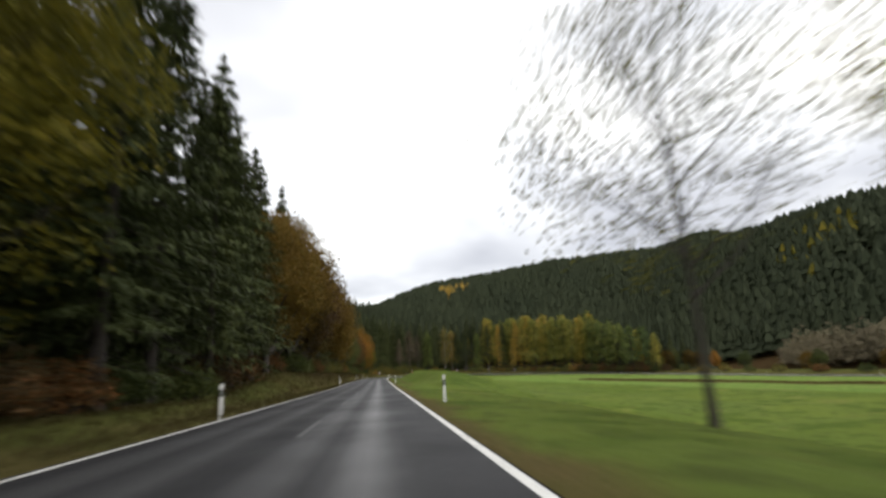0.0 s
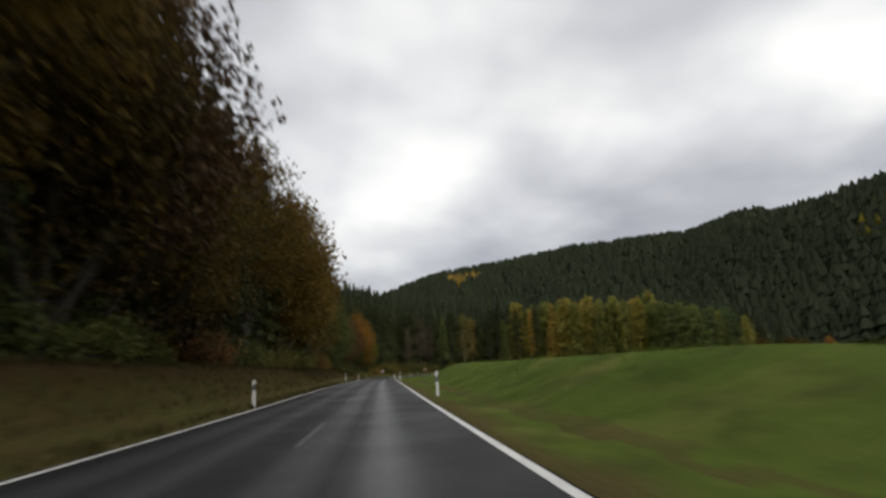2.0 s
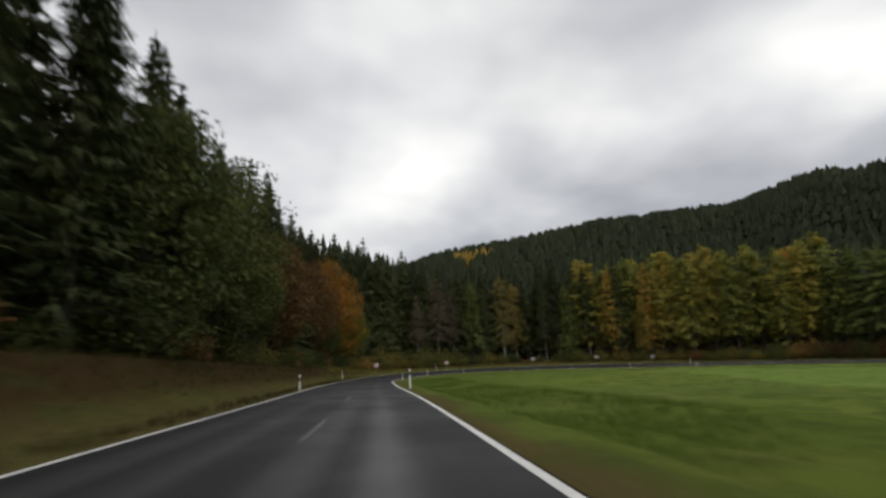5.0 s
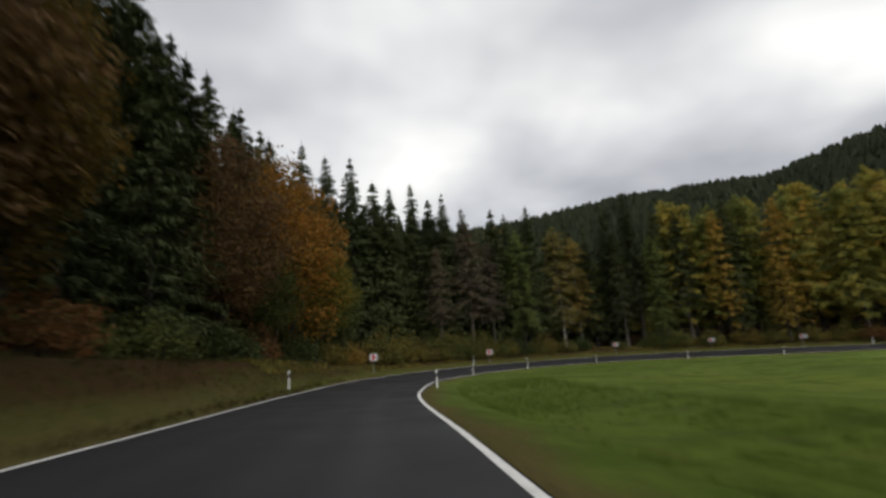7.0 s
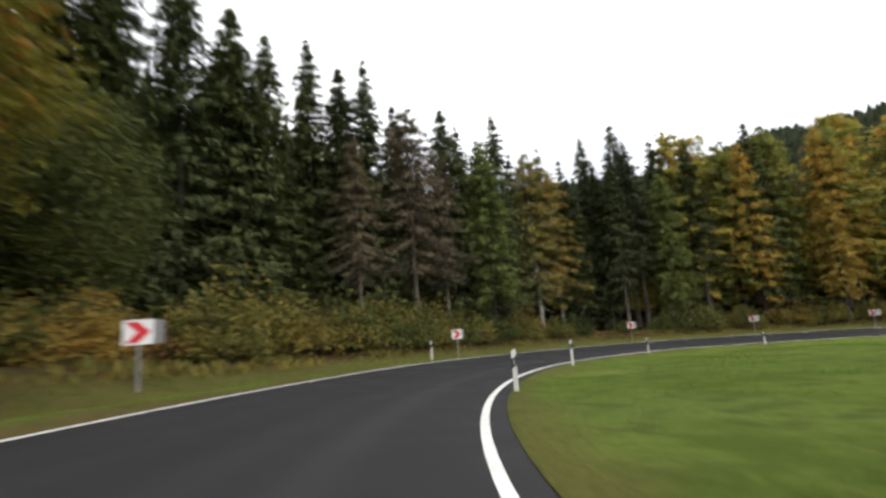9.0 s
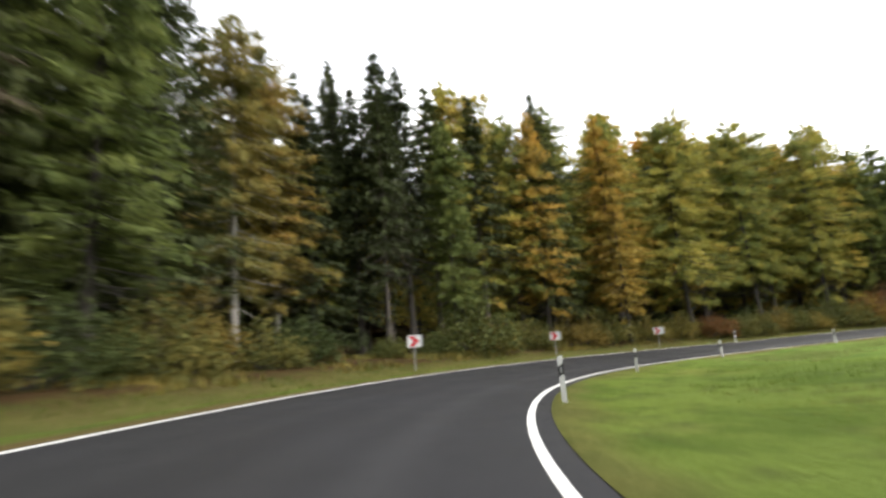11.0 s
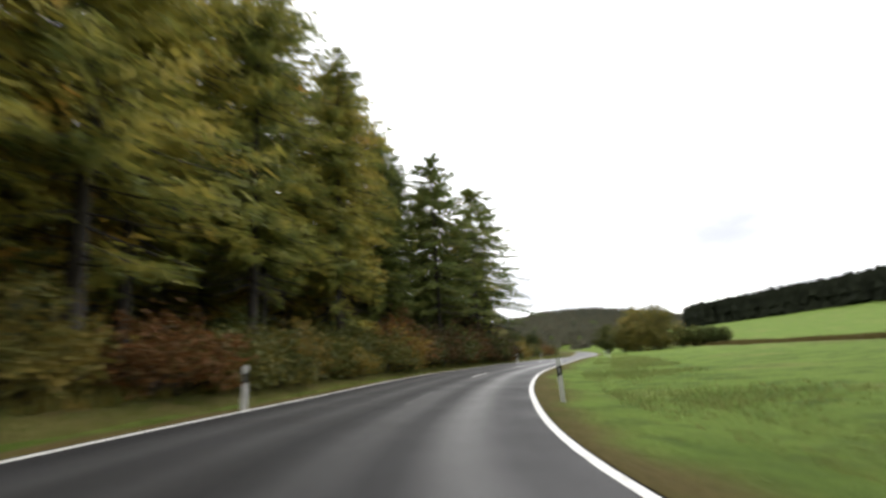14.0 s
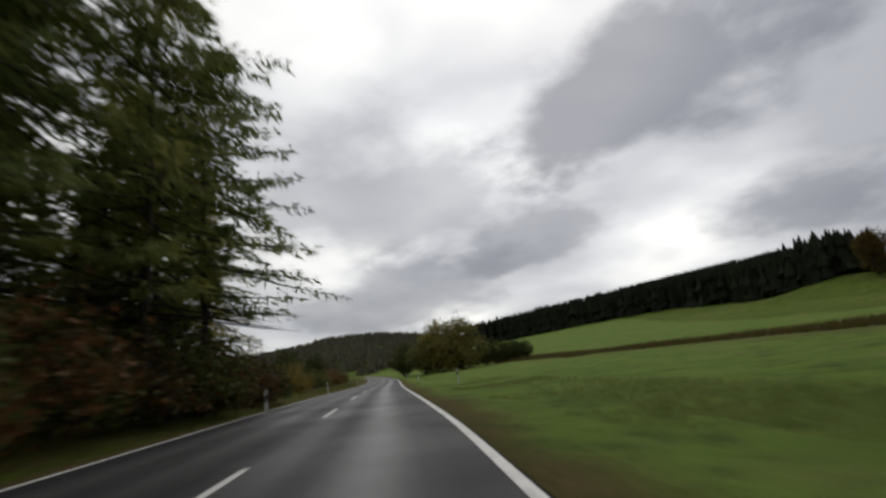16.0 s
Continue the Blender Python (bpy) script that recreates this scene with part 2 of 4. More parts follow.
def asphalt():
    mat, n, l, p = shader("damp_asphalt")
    fine, mid = noise_node(n, l, 38.0, 3.0, rough=0.7), noise_node(n, l, 0.35, 4.0)
    c = ramp_node(n, l, fine, [(0.25, (0.010, 0.010, 0.011)), (0.75, (0.031, 0.030, 0.030))])
    c = mix_node(n, l, mid, c, (0.022, 0.022, 0.024))
    # wheel tracks also paled: their wet glint of sky is put into the colour
    at = n.new("ShaderNodeAttribute")
    at.attribute_name = "tyre"
    c = mix_node(n, l, at.outputs["Fac"], c, (0.085, 0.084, 0.083))
    l.new(c, p.inputs["Base Color"])
    r = n.new("ShaderNodeMapRange")
    r.inputs[1].default_value, r.inputs[2].default_value, r.inputs[3].default_value, r.inputs[4].default_value = 0.3, 0.7, 0.50, 0.68
    l.new(mid, r.inputs[0])
    # wheel tracks are polished and hold a film of water
    wet, film = n.new("ShaderNodeMath"), n.new("ShaderNodeMath")
    wet.operation = film.operation = "MULTIPLY_ADD"
    for node, gain in ((wet, -0.14), (film, 0.5)):
        l.new(at.outputs["Fac"], node.inputs[0])
        node.inputs[1].default_value = gain
    l.new(r.outputs[0], wet.inputs[2])
    film.inputs[2].default_value = 0.12
    l.new(wet.outputs[0], p.inputs["Roughness"])
    l.new(film.outputs[0], p.inputs["Specular IOR Level"])
    bump_node(n, l, fine, p, 0.5, 0.012)
    return mat


def paint():
    mat, n, l, p = shader("worn_road_paint")
    wear = noise_node(n, l, 6.0, 6.0, rough=0.7)
    c = ramp_node(n, l, wear, [(0.30, (0.22, 0.215, 0.205)), (0.46, (0.60, 0.59, 0.56)), (0.8, (0.76, 0.75, 0.72))])
    l.new(c, p.inputs["Base Color"])
    p.inputs["Roughness"].default_value = 0.6
    return mat


def faded_paint():
    mat, n, l, p = shader("faded_road_paint")
    wear = noise_node(n, l, 3.0, 6.0, rough=0.75)
    c = ramp_node(n, l, wear, [(0.42, (0.04, 0.04, 0.04)), (0.62, (0.11, 0.11, 0.105))])
    l.new(c, p.inputs["Base Color"])
    p.inputs["Roughness"].default_value = 0.6
    return mat


def earth():
    """Meadow grass and a copy brightened as if backlit, a dry brown-green margin beside the road, leaf litter under the
    trees.
    """
    mat, n, l, p = shader("meadow_and_litter")
    fine, mid, slow = noise_node(n, l, 9.0, 5.0, rough=0.7), noise_node(n, l, 0.9, 4.0), noise_node(n, l, 0.06, 3.0)
    g = ramp_node(n, l, fine, [(0.25, (0.056, 0.082, 0.020)), (0.6, (0.104, 0.142, 0.032)), (0.85, (0.148, 0.172, 0.048))])
    g = mix_node(n, l, ramp_node(n, l, slow, [(0.35, (0, 0, 0)), (0.7, (0.55, 0.55, 0.55))]), g, (0.145, 0.175, 0.024))
    band = noise_node(n, l, 0.022, 3.0)
    g = mix_node(n, l, ramp_node(n, l, band, [(0.42, (0, 0, 0)), (0.62, (0.6, 0.6, 0.6))]), g, (0.070, 0.108, 0.014))
    hay = noise_node(n, l, 0.16, 5.0)
    g = mix_node(n, l, ramp_node(n, l, hay, [(0.58, (0, 0, 0)), (0.74, (0.65, 0.65, 0.65))]), g, (0.200, 0.180, 0.055))
    g = mix_node(n, l, ramp_node(n, l, mid, [(0.50, (0, 0, 0)), (0.68, (0.75, 0.75, 0.75))]), g, (0.058, 0.072, 0.020))
    clump = noise_node(n, l, 0.28, 6.0, rough=0.65)
    g = mix_node(n, l, ramp_node(n, l, clump, [(0.50, (0, 0, 0)), (0.62, (0.7, 0.7, 0.7))]), g, (0.052, 0.082, 0.014))
    v = ramp_node(n, l, fine, [(0.3, (0.062, 0.046, 0.020)), (0.7, (0.130, 0.096, 0.042))])
    v = mix_node(n, l, ramp_node(n, l, mid, [(0.48, (0, 0, 0)), (0.72, (0.8, 0.8, 0.8))]), v, (0.075, 0.078, 0.022))
    f = ramp_node(n, l, fine, [(0.3, (0.022, 0.015, 0.008)), (0.7, (0.075, 0.043, 0.019))])
    f = mix_node(n, l, ramp_node(n, l, mid, [(0.5, (0, 0, 0)), (0.68, (0.9, 0.9, 0.9))]), f, (0.042, 0.042, 0.014))
    # second meadow's brighter copy: backlit glow of the grass put into the colour
    fresh = ramp_node(n, l, fine, [(0.3, (0.100, 0.160, 0.030)), (0.75, (0.175, 0.240, 0.054))])
    fresh = mix_node(n, l, ramp_node(n, l, clump, [(0.45, (0, 0, 0)), (0.68, (0.6, 0.6, 0.6))]), fresh, (0.070, 0.116, 0.024))
    fresh = mix_node(n, l, ramp_node(n, l, mid, [(0.50, (0, 0, 0)), (0.66, (0.75, 0.75, 0.75))]), fresh, (0.062, 0.096, 0.024))
    fresh = mix_node(n, l, ramp_node(n, l, hay, [(0.55, (0, 0, 0)), (0.70, (0.6, 0.6, 0.6))]), fresh, (0.200, 0.190, 0.070))
    for name, col in (("field", fresh), ("verge", v), ("litter", f)):
        at = n.new("ShaderNodeAttribute")
        at.attribute_name = name
        g = mix_node(n, l, at.outputs["Fac"], g, col)
    l.new(g, p.inputs["Base Color"])
    p.inputs["Roughness"].default_value = 0.9
    p.inputs["Specular IOR Level"].default_value = 0.02
    bump_node(n, l, fine, p, 0.9, 0.12)
    return mat


ASPHALT, PAINT, FADED, EARTH = asphalt(), paint(), faded_paint(), earth()


# ---- the line of the road ----
WIDTH = 6.78
# right-hand edge line: x, y, z and the crossfall that lifts the far side
NODES = [(0.9, -230, 8.0, 0), (1.4, -30.0, 1.50, 0.0), (1.6, 20.0, -0.96, 0.0), (1.75, 60.0, -2.93, 0.01), (1.8, 100.0, -4.55, 0.0),
         (2.35, 140.0, -6.60, 0.038), (2.25, 170.0, -8.22, 0.050), (3.1, 189.8, -9.30, 0.052), (5.2, 199.4, -9.73, 0.057), (9.6, 208.2, -10.20, 0.059),
         (15.9, 215.7, -10.65, 0.062), (23.7, 221.5, -11.14, 0.060), (32.7, 225.1, -11.58, 0.059), (42.2, 226.1, -12.00, 0.060),
         (51.6, 224.7, -12.36, 0.060), (60.4, 221.0, -12.57, 0.048), (68.2, 215.4, -12.62, 0.034), (75.5, 208.8, -12.56, 0.026), (88.6, 193.7, -12.56, 0.014),
         (108.3, 171.1, -12.87, 0.010), (134.1, 140.5, -13.35, 0.0), (160.5, 109.9, -13.62, 0.0), (190, 79.0, -13.6, 0.0),
         (255, 20, -13.4, 0), (340, -50, -13.0, 0)]


def smooth_line(nodes, step):
    v = np.array(nodes, float)
    s = np.r_[0, np.cumsum(np.linalg.norm(np.diff(v[:, :2], axis=0), axis=1))]
    tang = np.gradient(v, s, axis=0)
    q = np.arange(0, s[-1], step)
    i = np.clip(np.searchsorted(s, q, side="right") - 1, 0, len(s) - 2)
    h = (s[i + 1] - s[i])[:, None]
    u = ((q - s[i])[:, None]) / h
    return q - s[1] - 30, ((2 * u**3 - 3 * u**2 + 1) * v[i] + (u**3 - 2 * u**2 + u) * h * tang[i]
                           + (3 * u**2 - 2 * u**3) * v[i + 1] + (u**3 - u**2) * h * tang[i + 1])


RS_, RV = smooth_line(NODES, 1.0)
RT = np.gradient(RV[:, :2], axis=0)
RT /= np.linalg.norm(RT, axis=1)[:, None]
RN = np.stack([RT[:, 1], -RT[:, 0]], 1)


def road_point(s, lat, rise=0.0):
    """A place at s metres along the road, lat metres to the right of the right-hand edge line, on the road's plane."""
    x, y, z, b = (np.interp(s, RS_, RV[:, c]) for c in range(4))
    nx, ny = np.interp(s, RS_, RN[:, 0]), np.interp(s, RS_, RN[:, 1])
    return x + nx * lat, y + ny * lat, z - b * np.clip(lat, -9.0, 1.5) + rise


def step01(a, b, v):
    t = np.clip((v - a) / (b - a), 0, 1)
    return t * t * (3 - 2 * t)


def hump(x, y, cx, cy, h, r):
    return h * np.exp(-((x - cx) ** 2 + (y - cy) ** 2) / (2 * r * r))


def crest(x, y, pts, reach):
    """A ridge along a line of (x, y, height)."""
    best = np.zeros_like(x)
    for (ax, ay, az), (bx, by, bz) in zip(pts, pts[1:]):
        dx, dy = bx - ax, by - ay
        k = np.clip(((x - ax) * dx + (y - ay) * dy) / (dx * dx + dy * dy), 0, 1)
        d = np.hypot(x - ax - k * dx, y - ay - k * dy)
        best = np.maximum(best, (az + k * (bz - az)) * (0.5 + 0.5 * np.cos(np.pi * np.clip(d / reach, 0, 1))))
    return best


RIDGE = [(-90, 580, 4), (14, 575, 26), (50, 566, 47), (105, 556, 69), (212, 521, 83), (335, 500, 92)]
SPUR = [(335, 500, 93), (300, 330, 84), (318, 258, 90), (420, 200, 78), (600, 60, 30)]


def forest_hill(x, y):
    return np.maximum(crest(x, y, RIDGE, 235), crest(x, y, SPUR, 150))


def terrain(x, y):
    """Height of the ground, and for each place its run along the road and its distance outside the edge lines (left negative side flag)."""
    x, y = np.asarray(x, float).ravel(), np.asarray(y, float).ravel()
    z, run, out, left = (np.zeros_like(x) for _ in range(4))
    sub = RV[::3]
    mid = sub[:, :2] - RN[::3] * WIDTH / 2
    midz = sub[:, 2] + sub[:, 3] * WIDTH / 2
    srun = RS_[::3]
    FIRST, SECOND = np.where(srun < 225)[0], np.where(srun >= 225)[0]
    for a in range(0, len(x), 4000):
        sl = slice(a, a + 4000)
        d2 = (x[sl, None] - mid[None, :, 0]) ** 2 + (y[sl, None] - mid[None, :, 1]) ** 2
        j = d2.argmin(1)
        w = 1 / (d2 + 16.0) ** 1.5
        base = (w * midz).sum(1) / w.sum(1)
        near1, near2 = d2[:, FIRST].argmin(1), d2[:, SECOND].argmin(1)
        r = np.arange(len(j))
        k1, k2 = 1 / (np.sqrt(d2[:, FIRST][r, near1]) + 1), 5.0 / (np.sqrt(d2[:, SECOND][r, near2]) + 1)
        bowl = (k1 * midz[FIRST][near1] + k2 * midz[SECOND][near2]) / (k1 + k2)
        jj = j * 3
        rel = np.stack([x[sl] - RV[jj, 0], y[sl] - RV[jj, 1]], 1)
        lat = (rel * RN[jj]).sum(1)
        along = (rel * RT[jj]).sum(1)
        e = np.maximum(lat, -WIDTH - lat)
        far = np.sqrt(d2[np.arange(len(j)), j]) - WIDTH / 2
        e = np.where(far > 25, np.maximum(e, far), e)
        s = RS_[jj] + along
        zr = np.interp(s, RS_, RV[:, 2]) - np.interp(s, RS_, RV[:, 3]) * np.clip(lat, -WIDTH - 1.5, 1.5)
        lf = lat < -WIDTH / 2
        w2 = step01(1.5, 22, e)
        h = (zr - 0.07 - 0.10 * (e < 0.1)) * (1 - w2) + np.where(lf, base, bowl) * w2
        amp = 0.35 + 1.6 * step01(28, 52, s) * (1 - 0.8 * step01(188, 215, s))
        h += np.where(lf, 0.16 * step01(0.1, 0.6, e) * (1 - step01(196, 215, s)) + amp * step01(0.8, 4.2, e) + 0.06 * np.clip(e - 4, 0, 60), 0)
        h -= np.where(lf, step01(285, 325, s) * (7.5 * step01(10, 65, e) + 0.06 * np.clip(e - 4, 0, 60)), 0)
        bank = step01(45, 60, s) * (1 - step01(100, 124, s))
        h += np.where(~lf, 1.85 * bank * step01(1.6, 7.0, e) * (1 - step01(15, 62, e)), 0)
        h -= np.where(~lf, (0.08 + 0.20 * step01(120, 140, s) * (1 - step01(188, 204, s))) * step01(1.0, 3.0, e) * (1 - step01(4, 8, e)) * (1 - bank), 0)
        z[sl], run[sl], out[sl], left[sl] = h, s, e, lf
    fade = step01(14, 70, out)
    hills = forest_hill(x, y) + hump(x, y, 140, -250, 15, 150) + hump(x, y, 20, -330, 16, 160) + hump(x, y, 800, -600, 57, 190)
    hills += hump(x, y, 1010, -330, 30, 230) + hump(x, y, 520, -60, 20, 110) + hump(x, y, 40, -18, 10, 20)
    hills += left * (hump(x, y, -330, 120, 70, 150) + hump(x, y, -120, 330, 24, 90))
    z += fade * hills + 0.10 * np.sin(x * 0.21 + 1.3 * np.sin(y * 0.13)) * step01(3, 10, out)
    return z, run, out, left


def ground_z(x, y):
    return float(terrain([x], [y])[0][0])


# ---- mesh helpers ----
def mesh_from(name, verts, faces, material, smooth=False):
    me = bpy.data.meshes.new(name)
    me.from_pydata([tuple(v) for v in verts], [], [tuple(f) for f in faces])
    me.materials.append(material)
    if smooth:
        me.polygons.foreach_set("use_smooth", [True] * len(me.polygons))
    me.update()
    return me


def tri_mesh(name, pts, per, material):
    """Loose faces of per corners each from an array of corners."""
    pts = np.asarray(pts, np.float32).reshape(-1, 3)
    k = len(pts) // per
    me = bpy.data.meshes.new(name)
    me.vertices.add(len(pts))
    me.vertices.foreach_set("co", pts.ravel())
    me.loops.add(len(pts))
    me.loops.foreach_set("vertex_index", np.arange(len(pts), dtype=np.int32))
    me.polygons.add(k)
    me.polygons.foreach_set("loop_start", np.arange(0, len(pts), per, dtype=np.int32))
    me.polygons.foreach_set("loop_total", np.full(k, per, np.int32))
    me.materials.append(material)
    me.update(calc_edges=True)
    return me


def part(name, me, parent, label=""):
    ob = new(name, me)
    ob.parent = parent
    return tagged(ob, label) if label else ob


def floats(me, name, values):
    a = me.attributes.new(name, "FLOAT", "POINT")
    a.data.foreach_set("value", np.asarray(values, np.float32))


# ---- the ground ----
def spread(lo, a, b, hi, fine, grow=1.25):
    mid = list(np.arange(a, b, fine))
    step, v, low = fine, a, []
    while v > lo:
        step = min(step * grow, 160)
        v -= step
        low.append(v)
    step, v, high = fine, mid[-1], []
    while v < hi:
        step = min(step * grow, 160)
        v += step
        high.append(v)
    return np.array(low[::-1] + mid + high)


def build_ground():
    gx, gy = spread(-2600, -26, 190, 2600, 1.6), spread(-2600, -20, 252, 2600, 1.6)
    X, Y = np.meshgrid(gx, gy)
    z, run, out, left = terrain(X, Y)
    nx, ny = len(gx), len(gy)
    i = np.arange((nx - 1) * (ny - 1))
    a = (i // (nx - 1)) * nx + i % (nx - 1)
    faces = np.stack([a, a + 1, a + nx + 1, a + nx], 1)
    me = mesh_from("ground", np.stack([X.ravel(), Y.ravel(), z], 1), faces.tolist(), EARTH, True)
    wob = 0.6 * np.sin(run * 0.35) + 0.4 * np.sin(run * 1.3 + 1)
    straight = 1 - step01(185, 205, run) + step01(300, 330, run)
    verge = (1 - step01(1.2 + wob * 0.5, 3.2 + wob, out)) * (0.35 + 0.5 * np.clip(straight, 0, 1))
    verge = np.maximum(verge, 0.65 * left * (1 - step01(2.5, 5.0, out)) * step01(185, 205, run))
    verge = np.maximum(verge, 0.95 * (left < 0.5) * step01(300, 330, run) * np.exp(-((out - 34.5 - 0.03 * (run - 380) - 2 * wob) / 6.5) ** 2))
    litter = left * np.where(run < 205, step01(0.5 + 1.5 * (run < 42), 2.6 + 1.5 * (run < 42), out), step01(1.7, 3.4, out)) * np.where(run < 60, 0.8, 1.0)
    litter *= 1 - 0.4 * step01(330, 360, run) * (1 - step01(40, 60, out))
    high = step01(8, 22, forest_hill(X.ravel(), Y.ravel()))
    floats(me, "verge", verge)
    floats(me, "field", step01(246, 280, run) * (left < 0.5))
    floats(me, "litter", np.maximum(litter * (1 - step01(120, 200, out)), high))
    tagged(new("ground", me), "rolling green valley meadow with dry roadside margins and forest floor", "ground", kind="structure")


build_ground()


# ---- road, edge lines and centre dashes ----
def ribbon(name, s0, s1, lats, rise, material, step=1.0, skirt=0.0):
    q = np.arange(s0, s1 + step * 0.5, step)
    rows = [np.stack(road_point(q, la, rise), 1) for la in lats]
    if skirt:
        rows = [rows[0] - (0, 0, skirt)] + rows + [rows[-1] - (0, 0, skirt)]
    k, n = len(rows), len(q)
    v = np.stack(rows, 1).reshape(-1, 3)
    f = [(i * k + j, i * k + j + 1, (i + 1) * k + j + 1, (i + 1) * k + j) for i in range(n - 1) for j in range(k - 1)]
    me = mesh_from(name, v, f, material, not skirt)
    if me.polygons[0].normal.z < 0 and not skirt or (skirt and me.polygons[1].normal.z < 0):
        me.flip_normals()
    return me, k, n, q


lats = [0.42, 0.15, 0, -0.5, -0.85, -1.05, -1.25, -1.45, -1.65, -1.85, -2.1, -2.35, -2.7, -3.05, -3.35, -3.7, -4.05, -4.4, -4.8, -5.2, -5.55, -5.9, -6.3, -6.55, -WIDTH, -WIDTH - 0.22]
me, k, n, q = ribbon("road", -225, 560, lats, 0.0, ASPHALT, 1.5, 0.35)
TRACKS = ((1.70, 0.32, 1.0), (2.85, 0.30, 0.6), (4.5, 0.32, 0.5), (5.7, 0.32, 0.5))
tyre1, tyre2 = np.zeros(k), np.zeros(k)
for j, la in enumerate(lats):
    tyre1[j + 1] = max(a * math.exp(-((la + c) / w) ** 2) for c, w, a in TRACKS)
    tyre2[j + 1] = max(a * math.exp(-((la + c) / w) ** 2) for c, w, a in ((1.45, 0.40, 0.8), (2.9, 0.40, 0.40), (4.4, 0.4, 0.3), (5.6, 0.4, 0.3)))
early, late = 0.6 * (1 - step01(120, 150, q)) + 0.08, 1.0 * step01(258, 275, q)
floats(me, "tyre", (early[:, None] * tyre1[None, :] + late[:, None] * tyre2[None, :]).ravel())
road = tagged(new("road", me), "damp dark grey asphalt country road with worn wheel tracks, wet sheen painted in", "road", kind="structure")

for name, la in (("edge_line_inner", 0.0), ("edge_line_outer", -WIDTH)):
    me, *_ = ribbon(name, -225, 560, (la + 0.07, la - 0.07), 0.006, PAINT)
    tagged(new(name, me), "continuous white painted road edge line", "road marking", kind="structure")


def dashes():
    s = -1.1
    while s < 520:
        if not 150 < s < 262:
            bright = s >= 276
            me, *_ = ribbon("centre_dash", s, s + 4.0, (-3.14, -3.26), 0.006, PAINT if bright else FADED)
            tagged(new("centre_dash", me), "white painted centre dash" if bright else "faded centre dash almost worn away", "road marking",
                   "centre line dashes", "structure")
        s += 12.0


dashes()


# ---- the grassy margins along the road ----
def road_margin(name, label, s0, s1, left, reach):
    q = np.arange(s0, s1, 0.8)
    wob = 0.5 * np.sin(q * 0.41) + 0.35 * np.sin(q * 1.13 + 2) + 0.3 * np.sin(q * 2.3 + 1)
    bend = step01(186, 202, q) * (1 - step01(252, 268, q))
    late = step01(258, 275, q)
    inner = 0.10 + (0.0 if left else 0.28) * step01(183, 200, q) * (1 - step01(248, 262, q))
    rows, vals = [], []
    steps = [d for d in (0.0, 0.12, 0.35, 0.7, 1.1, 1.5, 1.9, 2.3, 2.8, 3.4, 4.2) if d <= reach]
    for k, d in enumerate(steps):
        x, y, zr = road_point(q, -WIDTH - inner - d if left else inner + d)
        zg = terrain(x, y)[0] + 0.05
        w = step01(0.05, 0.8, d)
        z = (zr + 0.012 + 0.02 * (k > 0)) * (1 - w) + zg * w - (0.16 if k == len(steps) - 1 else 0.0)
        rows.append(np.stack([x, y, z + (0.02 * np.sin(q * 1.9 + d * 5) if 2 < k < 10 else 0)], 1))
        if left:
            vals.append(0.95 * (1 - step01(0.45 + wob * 0.15, 0.95 + wob * 0.3, d + 0.0 * q)))
        else:
            vals.append((0.9 - 0.35 * bend) * (1 - step01(0.15 + 0.15 * late + wob * 0.3, 1.2 + 0.3 * late + wob * 0.6, d + 0.0 * q)))
    k, n = len(rows), len(q)
    v = np.stack(rows, 1).reshape(-1, 3)
    f = [(i * k + j, (i + 1) * k + j, (i + 1) * k + j + 1, i * k + j + 1) for i in range(n - 1) for j in range(k - 1)]
    me = mesh_from(name, v, f, EARTH, True)
    if me.polygons[0].normal.z < 0:
        me.flip_normals()
    floats(me, "verge", np.stack(vals, 1).ravel())
    floats(me, "litter", np.zeros(k * n))
    floats(me, "field", np.repeat(step01(246, 280, q) * (0.0 if left else 1.0), k))
    tagged(new(name, me), label, "verge", kind="structure")


road_margin("road_margin", "brown earthy margin with thin dry grass beside the road", -20, 520, False, 4.2)
road_margin("outer_margin", "bare brown earth strip between outer edge line and grass", 196, 420, True, 1.5)


# ---- trees ----
def tube(verts, faces, path, radii, sides=6):
    """A tapered tube along a path, added to verts and faces."""
    start = len(verts)
    path = [Vector(p) for p in path]
    for i, (p, r) in enumerate(zip(path, radii)):
        d = (path[min(i + 1, len(path) - 1)] - path[max(i - 1, 0)]).normalized()
        a = d.cross(Vector((0.3, 1, 0.1))).normalized()
        b = d.cross(a)
        for k in range(sides):
            t = 2 * math.pi * k / sides
            verts.append(p + (a * math.cos(t) + b * math.sin(t)) * r)
    for i in range(len(path) - 1):
        for k in range(sides):
            a, b = start + i * sides + k, start + i * sides + (k + 1) % sides
            faces.append((a, b, b + sides, a + sides))


def stem(rng, height, r, lean=0.02, sides=7):
    """Points and radii of a slightly crooked tapered trunk with a flared foot."""
    pts, rad = [], []
    ox = oy = 0.0
    for i in range(9):
        u = i / 8
        ox += rng.uniform(-lean, lean) * height / 8
        oy += rng.uniform(-lean, lean) * height / 8
        pts.append((ox, oy, -0.3 + u * (height + 0.3)))
        rad.append(r * (1.0 - 0.93 * u ** 0.8) * (1.35 if i == 0 else 1.0))
    return pts, rad


def blade(out, p, d, side, length, width):
    """One pointed leaf or spray of needles."""
    out.extend((p + side * width - d * (length * 0.1), p + d * length, p - side * width))


